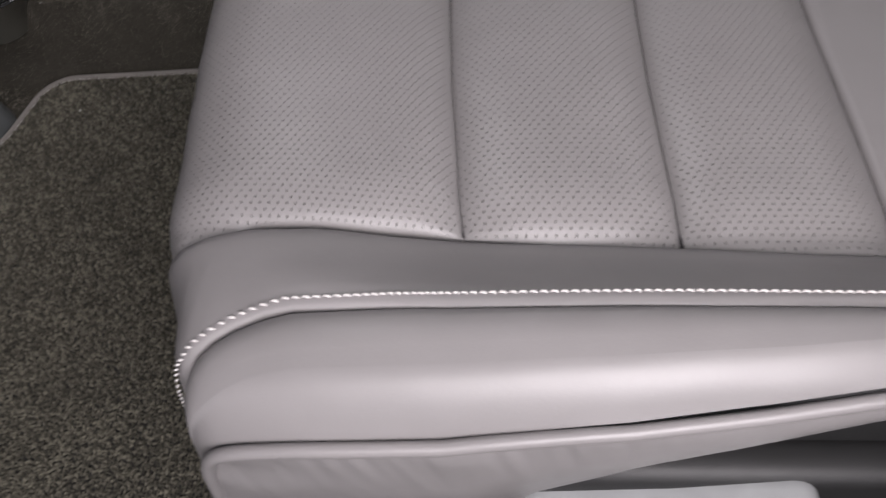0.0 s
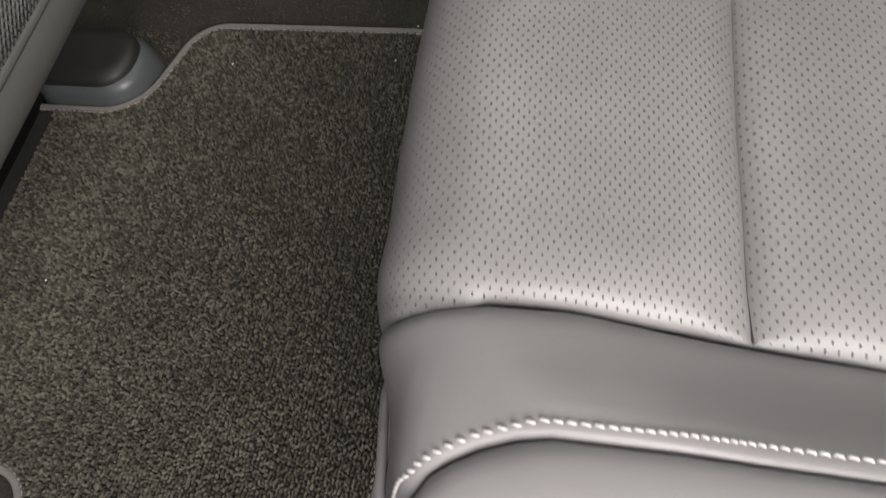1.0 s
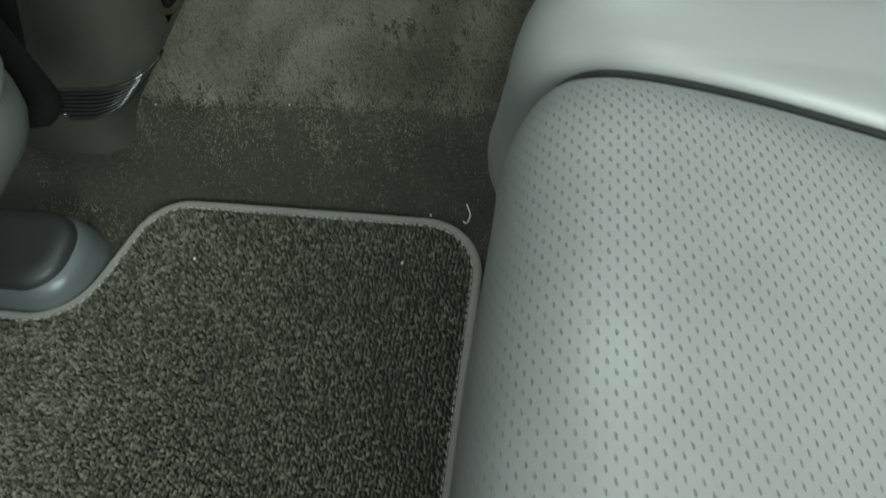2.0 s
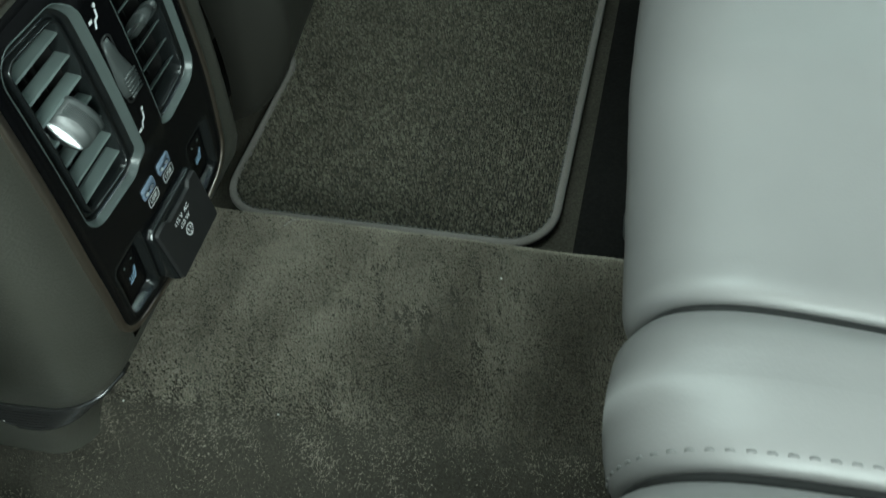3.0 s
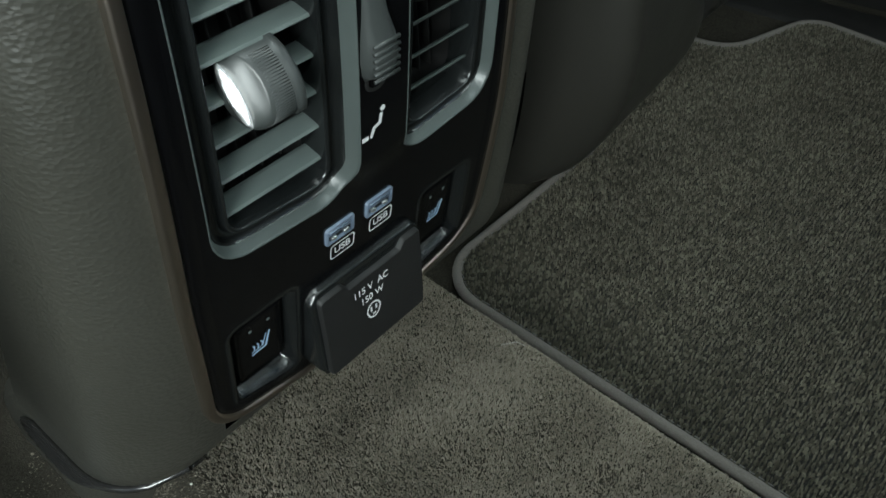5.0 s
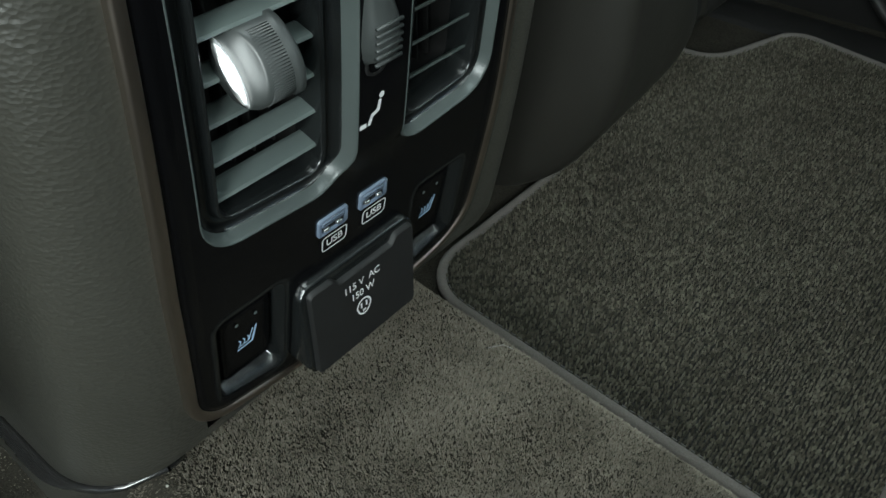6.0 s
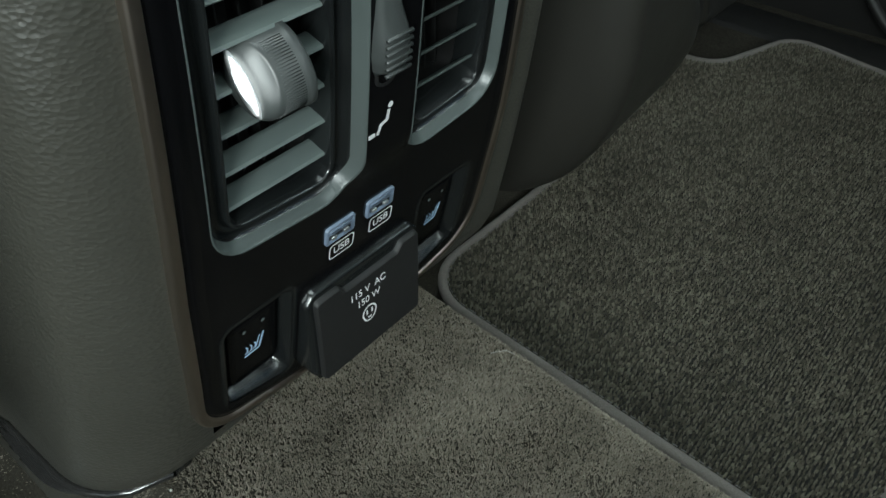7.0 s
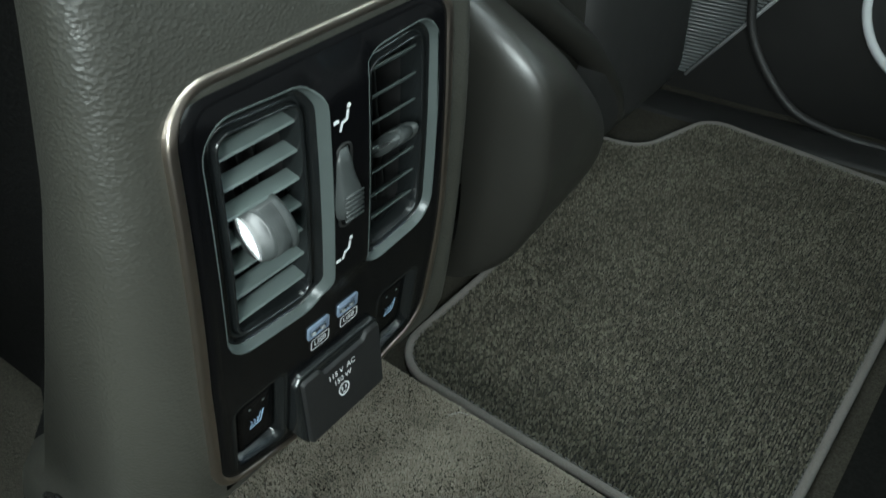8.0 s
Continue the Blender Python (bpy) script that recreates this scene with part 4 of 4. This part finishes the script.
# twin charging ports
for su in (-0.0124, 0.0080):
    lp = dense(rounded([(su - 0.0072, 0.0342), (su + 0.0072, 0.0342), (su + 0.0072, 0.0426), (su - 0.0072, 0.0426)], 0.0014, 4), 0.004)
    port = part("usb_port", sweep(lp, [(0.0, 0.0), (0.0, 0.0018), (-0.0005, 0.0021), (-0.0014, 0.0020), (-0.0016, -0.006)], lambda x, y, h: on_panel(x, y, h)), USBBLUE, console, "blue-rimmed socket")
    part("socket_back", filled([lp], lambda x, y: on_panel(x, y, 0.0012)), MATTE, port)
    tongue = [Vector(p) for p in ((su - 0.0052, 0.0384), (su + 0.0052, 0.0384), (su + 0.0052, 0.0406), (su - 0.0052, 0.0406))]
    part("tongue", sweep(dense(tongue, 0.004), [(0.0, 0.0012), (0.0, 0.0019), (-0.0009, 0.0019)], lambda x, y, h: on_panel(x, y, h)), USBBLUE, port)
    for k in (-0.0032, 0.0030):
        part("contact", box((0.0014, 0.0026, 0.0014), on_panel(su + k, 0.0366, 0.0016), 0.0004, 2), CHROME, port)
    lab = rounded([(su - 0.0050, 0.0256), (su + 0.0068, 0.0256), (su + 0.0072, 0.0324), (su - 0.0048, 0.0324)], 0.0014, 4)
    icon_strip(lab, 0.0006, 0.0017, console, WHITE, "port_label", closed=True)


def text_on(s, u, v, size, n, parent, material=WHITE, name="lettering", fn=on_panel):
    cu = bpy.data.curves.new("lettering", "FONT")
    cu.body, cu.size, cu.align_x, cu.align_y = s, size, "CENTER", "CENTER"
    cu.offset = size * 0.012
    tmp = bpy.data.objects.new("lettering", cu)
    scene.collection.objects.link(tmp)
    bpy.context.view_layer.update()
    me = bpy.data.meshes.new_from_object(tmp.evaluated_get(bpy.context.evaluated_depsgraph_get()))
    bpy.data.objects.remove(tmp)
    for vt in me.vertices:
        vt.co = fn(u + vt.co.x, v + vt.co.y, n)
    me.materials.clear()
    me.materials.append(material)
    return put(name, me, parent)


for su in (-0.0124, 0.0080):
    text_on("USB", su + 0.0010, 0.0290, 0.0048, 0.0017, console)

# hinged socket cover, standing proud of the panel
def on_cover(u, v, n):
    """A place on the cover, whose lower edge stands further off the panel."""
    k = (0.0145 - v) / 0.0430
    return on_panel(u, v, n * (0.0045 + 0.0085 * k) / 0.0112 if n < 0.0112 else 0.0045 + 0.0085 * k + n - 0.0112)


CV = [(-0.0300, -0.0285), (0.0300, -0.0285), (0.0300, 0.0105), (0.0265, 0.0145), (-0.0265, 0.0145), (-0.0300, 0.0105)]
cvl = dense(rounded(CV, [0.003, 0.003, 0.003, 0.003, 0.003, 0.003], 5), 0.004)
cover = part("socket_cover", sweep(cvl, [(0.0008, 0.0), (0.0006, 0.0085), (0.0, 0.0100), (-0.0014, 0.0110), (-0.004, 0.0112)], on_cover), SATIN, console, "satin black hinged cover")
notch = [(-0.0275, -0.0280), (0.0275, -0.0280), (0.0275, 0.0125), (0.0185, 0.0125), (0.0155, 0.0092), (-0.0135, 0.0092), (-0.0165, 0.0125), (-0.0275, 0.0125)]
nl = dense(rounded(notch, 0.0015, 3), 0.004)
part("cover_face", filled([[p for p in cvl]], lambda x, y: on_cover(x, y, 0.0111)), SATIN, cover)
part("cover_plate", sweep(nl, [(0.0006, 0.0110), (0.0004, 0.0128), (-0.0004, 0.0134)], on_cover), MATTE, cover)
part("cover_front", filled([nl], lambda x, y: on_cover(x, y, 0.0134)), MATTE, cover, "matte black face")
text_on("115 V  AC", -0.0024, 0.0040, 0.0046, 0.0138, cover, fn=on_cover)
text_on("150 W", -0.0024, -0.0014, 0.0046, 0.0138, cover, fn=on_cover)
ringl = [Vector((-0.0024 + 0.0037 * math.cos(t) * (0.92 if math.sin(t) < 0 else 1.0), -0.0092 + 0.0039 * math.sin(t))) for t in np.linspace(0, 2 * math.pi, 25)[:-1]]
icon_strip(ringl, 0.0008, 0.0138, cover, WHITE, "socket_mark", closed=True, fn=on_cover)
icon_strip([(-0.0038, -0.0074), (-0.0038, -0.0094)], 0.0009, 0.0138, cover, WHITE, "socket_mark", fn=on_cover)
icon_strip([(-0.0010, -0.0074), (-0.0010, -0.0094)], 0.0009, 0.0138, cover, WHITE, "socket_mark", fn=on_cover)
icon_strip([(-0.0030, -0.0114), (-0.0018, -0.0114)], 0.0010, 0.0138, cover, WHITE, "socket_mark", fn=on_cover)


# seat heater switches in dished pockets at the lower corners
def heater(side):
    cu = side * 0.0495
    part("pocket_wall", sweep(pocket_loop(side), [(0.0024, 0.0011), (0.0010, 0.0014), (0.0, 0.0008), (-0.0030, -0.0070)], lambda x, y, h: on_panel(x, y, h)), SATIN, console)
    part("pocket_floor", filled([pocket_loop(side)], lambda x, y: on_panel(x, y, -0.0068)), MATTE, console)
    loop = dense(rounded([(cu - 0.0118, -0.0190), (cu + 0.0118, -0.0190), (cu + 0.0118, 0.0185), (cu - 0.0118, 0.0185)], 0.003, 5), 0.004)
    sw = part("heater_switch", sweep(loop, [(0.0, -0.0068), (-0.0004, -0.0036), (-0.0014, -0.0026), (-0.0040, -0.0026)], lambda x, y, h: on_panel(x, y, h)), BLACK, console, "black rocker switch")
    part("switch_face", filled([dense(rounded([(cu - 0.0082, -0.0154), (cu + 0.0082, -0.0154), (cu + 0.0082, 0.0149), (cu - 0.0082, 0.0149)], 0.001, 3), 0.004)], lambda x, y: on_panel(x, y, -0.0027)), BLACK, sw)
    n = -0.0022
    icon_strip([(cu + 0.0042, 0.0050), (cu + 0.0022, -0.0028), (cu - 0.0042, -0.0032)], 0.0010, n, sw, BLUEPRINT, "heat_mark")
    icon_strip([(cu + 0.0026, 0.0046), (cu + 0.0008, -0.0012), (cu - 0.0042, -0.0016)], 0.0006, n, sw, BLUEPRINT, "heat_mark")
    for k in range(3):
        u = cu - 0.0034 + k * 0.0019
        icon_strip([(u, -0.0008), (u + 0.0005, 0.0008), (u - 0.0003, 0.0020)], 0.0006, n, sw, BLUEPRINT, "heat_mark")
    for k in (-1, 1):
        dot(cu + k * 0.0042, 0.0120, 0.0008, n, sw, SLAT, "indicator")


heater(-1)
heater(1)


# foot vent low on the near side
def low_vent(f, g, out=0.0012):
    """f along the vent from its rear to its front end, g down its slots."""
    x = (-0.021 - 0.024 * g) * (1 - f) + (-0.114 - 0.004 * g) * f
    z = (0.137 - 0.030 * g) * (1 - f) + (0.128 - 0.029 * g) * f - 0.002 * math.sin(math.pi * f)
    w, r = console_half(z)
    d = min(1.0, max(0.0, x - (console_rear(z) - r)) / r)
    y = -(w - r + r * (1 - d ** (2 / 0.85)) ** 0.425)
    q = d ** 1.5
    return Vector((min(x, console_rear(z)) + out * q, y - out * math.sqrt(1 - q * q), z))


for k in range(7):
    g = k / 6
    pts = [low_vent(f, g, 0.0022) for f in np.linspace(0.0, 1.0 - 0.16 * (2 * g - 1) ** 2, 18)]
    part("vent_rib", tube(pts, 0.0010, 8), BEZEL, console)
lowl = [low_vent(f, -0.10) for f in np.linspace(0, 0.84, 14)] + [low_vent(1.03 - 0.18 * (2 * g - 1) ** 2, g) for g in np.linspace(0, 1, 9)] + [low_vent(f, 1.10) for f in np.linspace(0.84, 0, 14)] + [low_vent(-0.03, g) for g in np.linspace(1, 0, 6)]
surf("vent_well", list(np.linspace(0, 1, 24)), list(np.linspace(-0.1, 1.1, 12)), lambda f, g: low_vent(f * (1.02 - 0.17 * (2 * g - 1) ** 2), g, 0.0005), MATTE, console)
part("vent_bezel", tube(lowl + [lowl[0]], 0.0016, 8, caps=False), BEZEL, console)


# ---- front seats ----
def front_seat(side, dx, lift, label):
    """A front seat from behind: bulging lower back panel, upper back with a net pocket, cushion underside."""
    s = thing("front_seat", label, "car seat", (dx - 0.2, side * 0.4, 0.1))

    def lobe(f, g):
        """Lower panel; f from the inner edge outwards, g upwards."""
        z = (0.098 + 0.026 * f) + lift + (0.245 - 0.026 * f) * g
        y1 = 0.356 - 0.125 * sstep(0.20, 1.0, g)
        y = 0.186 + (y1 - 0.186) * f
        e = roll((1 - f) * (y1 - 0.165), 0.075) * roll(f * (y1 - 0.165) + 0.002, 0.025)
        h = roll(g * 0.25 + 0.012, 0.13) * (1 - 0.75 * sstep(0.55, 1.0, g) ** 2)
        return Vector((dx - 0.085 + 0.095 * e * h, side * y, z))

    surf("lower_panel", list(np.linspace(0, 1, 40)), list(np.linspace(0, 1, 40)), lobe, LEATHER_SHELL, s, "dark grey vinyl lower back panel", flip=side > 0)

    def upper(f, g):
        z = 0.135 + lift + 0.80 * g
        y = 0.175 + 0.47 * f
        e = roll(min(f, 1 - f) * 0.47, 0.06)
        h = roll(g * 0.8 + 0.01, 0.10)
        # leans far enough that its unseen upper part shades the far mat
        return Vector((dx - 0.115 + 0.045 * e * h + 0.68 * max(0.0, z - 0.34), side * y, z))

    surf("back_panel", list(np.linspace(0, 1, 40)), list(np.linspace(0, 0.2, 16)) + list(np.linspace(0.25, 1, 12)), upper, LEATHER_SHELL, s, "dark grey vinyl back", flip=side > 0)
    # core drawn low and rearward to shade the mat below
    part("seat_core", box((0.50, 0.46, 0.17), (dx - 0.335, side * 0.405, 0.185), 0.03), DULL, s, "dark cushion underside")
    # black block added where the floor under the seat lies in shade
    part("underseat_block", box((0.34, 0.42, 0.22), (dx - 0.34, side * 0.40, 0.095), 0.02), DULL, s, "black block added for the darkness under the seat")
    part("side_cover", box((0.24, 0.25, 0.20), (dx - 0.178, side * 0.515, 0.192), 0.03, 4), DARKTRIM, s, "dark outer side cover")
    hem = smooth_line([(dx - 0.070, side * y, z) for y, z in ((0.215, 0.305), (0.262, 0.297), (0.302, 0.279), (0.348, 0.248), (0.398, 0.211), (0.440, 0.170), (0.462, 0.142), (0.470, 0.115))], 6)
    part("back_hem", tube(hem, 0.014, 12), LEATHER_SHELL, s, "rolled vinyl hem of the back panel")
    return s


front_seat(1, 0.0, 0.0, "dark grey passenger seat seen from behind")


def driver_seat():
    """The near front seat: its backrest ends in a padded band under a net pocket."""
    s = thing("driver_seat", "dark grey driver seat back with a net pocket", "car seat", (-0.2, -0.4, 0.2))

    def band(f, a):
        y = -0.60 + 0.385 * f
        e = roll(min(f, 1 - f) * 0.385, 0.05)
        ang = radians(-110 + 170 * a)
        return Vector((0.002 - 0.05 * (1 - e) + 0.034 * math.cos(ang), y, 0.272 + 0.034 * math.sin(ang)))

    surf("lower_band", list(np.linspace(0, 1, 40)), list(np.linspace(0, 1, 16)), band, LEATHER_BAND, s, "padded grey vinyl band")

    def back(f, g):
        y = -0.595 + 0.375 * f
        e = roll(min(f, 1 - f) * 0.375, 0.05)
        return Vector((0.040 - 0.05 * (1 - e) + 0.25 * g, y, 0.294 + 0.62 * g))

    surf("net_pocket", list(np.linspace(0, 1, 30)), list(np.linspace(0, 1, 20)), back, MESHNET, s, "grey open net")
    bm = bmesh.new()
    for k in range(-24, 100):
        for d in (1, -1):
            f0 = k / 76
            pts = []
            for q in np.linspace(0, 0.24, 9):
                f = f0 + d * q * 0.75
                if 0.04 < f < 0.96:
                    pts.append(back(f, q) + Vector((0.0025, 0, 0)))
            if len(pts) > 2:
                tube(pts, 0.0008, 4, bm=bm)
    part("net", bm, MESHCORD, s, "grey net cords")
    part("pocket_hem", tube([back(f, 0.0) + Vector((0.002, 0, 0)) for f in np.linspace(0.03, 0.97, 40)], 0.0042, 8), LEATHER_BAND, s, "grey hem of the net pocket")
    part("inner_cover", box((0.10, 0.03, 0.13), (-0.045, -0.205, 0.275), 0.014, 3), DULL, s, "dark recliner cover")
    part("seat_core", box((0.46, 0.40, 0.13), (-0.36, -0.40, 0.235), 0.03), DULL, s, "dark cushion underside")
    # same added black block for the dark floor under this seat
    part("underseat_block", box((0.36, 0.36, 0.20), (-0.40, -0.40, 0.085), 0.02), DULL, s, "black block added for the darkness under the seat")


driver_seat()


# rail end covers in the near footwell
def rail_cover(x, y, label):
    t = thing("seat_rail_cover", label, "rail cover", (x, y, 0.0))
    loop = dense(rounded([(x - 0.095, y - 0.043), (x + 0.042, y - 0.043), (x + 0.042, y + 0.043), (x - 0.095, y + 0.043)], 0.040, 10), 0.01)
    part("skirt", sweep(loop, [(0.004, -0.012), (0.0, 0.012), (-0.006, 0.022), (-0.020, 0.027)], lambda a, b, h: Vector((a, b, h))), COLLAR, t, "grey plastic collar")
    inner = dense(rounded([(x - 0.088, y - 0.034), (x + 0.031, y - 0.034), (x + 0.031, y + 0.036), (x - 0.088, y + 0.036)], 0.031, 10), 0.01)
    part("cap", sweep(inner, [(0.003, 0.018), (0.0016, 0.028), (-0.002, 0.032), (-0.008, 0.0335), (-0.0135, 0.034)], lambda a, b, h: Vector((a, b, h))), DARKTRIM, t, "dark plastic cap")
    part("cap_top", filled([dense(rounded([(x - 0.076, y - 0.022), (x + 0.019, y - 0.022), (x + 0.019, y + 0.024), (x - 0.076, y + 0.024)], 0.019, 8), 0.01)], lambda a, b: Vector((a, b, 0.034))), DARKTRIM, t)


rail_cover(-0.146, -0.200, "dark seat rail end cover with grey collar beside the mat")
rail_cover(-0.120, -0.690, "dark seat rail end cover with grey collar near the sill")

# ---- far door ----
door = tagged(thing("door_1", "dark grey far rear door with speaker ring and lower pocket", "car door", (0.4, 0.82, 0.1)), kind="structure")
part("panel", box((1.25, 0.04, 0.74), (0.42, 0.850, 0.33), 0.02), DARKTRIM, door)
pk = smooth_line([(-0.052, 0.806, 0.19), (-0.040, 0.802, 0.097), (0.020, 0.800, 0.019), (0.082, 0.800, -0.004), (0.148, 0.800, -0.009), (0.26, 0.800, -0.006)], 6)
part("pocket_edge", tube(pk, 0.006, 8), DARKTRIM, door)
ringp = [(0.178 + 0.104 * math.cos(a), 0.826, 0.165 + 0.104 * math.sin(a)) for a in np.linspace(0, 2 * math.pi, 48)]
# pale non-metal colour holds the bright reflection of the chrome ring
part("speaker_ring", tube(ringp, 0.0055, 8, caps=False), RING_GLINT, door, "chrome ring with its bright reflection put into the colour")
part("speaker_cone", filled([[Vector((0.178 + 0.099 * math.cos(a), 0.165 + 0.099 * math.sin(a))) for a in np.linspace(0, 2 * math.pi, 40)[:-1]]], lambda x, z: Vector((x, 0.828, z))), MATTE, door)
kick = tagged(thing("pillar_trim", "ribbed grey pillar trim with a bright edge strip", "pillar trim", (-0.15, 0.82, 0.1)), kind="structure")
edge_a, edge_b = Vector((-0.122, 0.818, 0.016)), Vector((-0.025, 0.818, 0.138))
part("edge_strip", tube([edge_a, edge_b, edge_b + (edge_b - edge_a) * 0.8], 0.0028, 6), GREYTRIM, kick, "pale edge strip")
bm = bmesh.new()
for k in range(40):
    z = 0.022 + k * 0.0048
    xr = edge_a.x + (z - edge_a.z) * (edge_b.x - edge_a.x) / (edge_b.z - edge_a.z)
    tube([(-0.24, 0.816, z), (xr - 0.004, 0.816, z)], 0.0022, 6, bm=bm)
part("ribbed_face", bm, COLLAR, kick)
# roof glass is assumed and unseen, added to go with the roof lamp
roof_pane = tagged(part("window_2", box((1.08, 0.84, 0.006), (0.30, -0.03, 1.165), 0), GLASS), "assumed clear roof glass, out of view", "glass roof", kind="structure")
roof_pane.visible_shadow = False
pane = part("window_glass", box((1.0, 0.006, 0.38), (0.5, 0.85, 0.90), 0), GLASS, door)
pane.visible_shadow = False
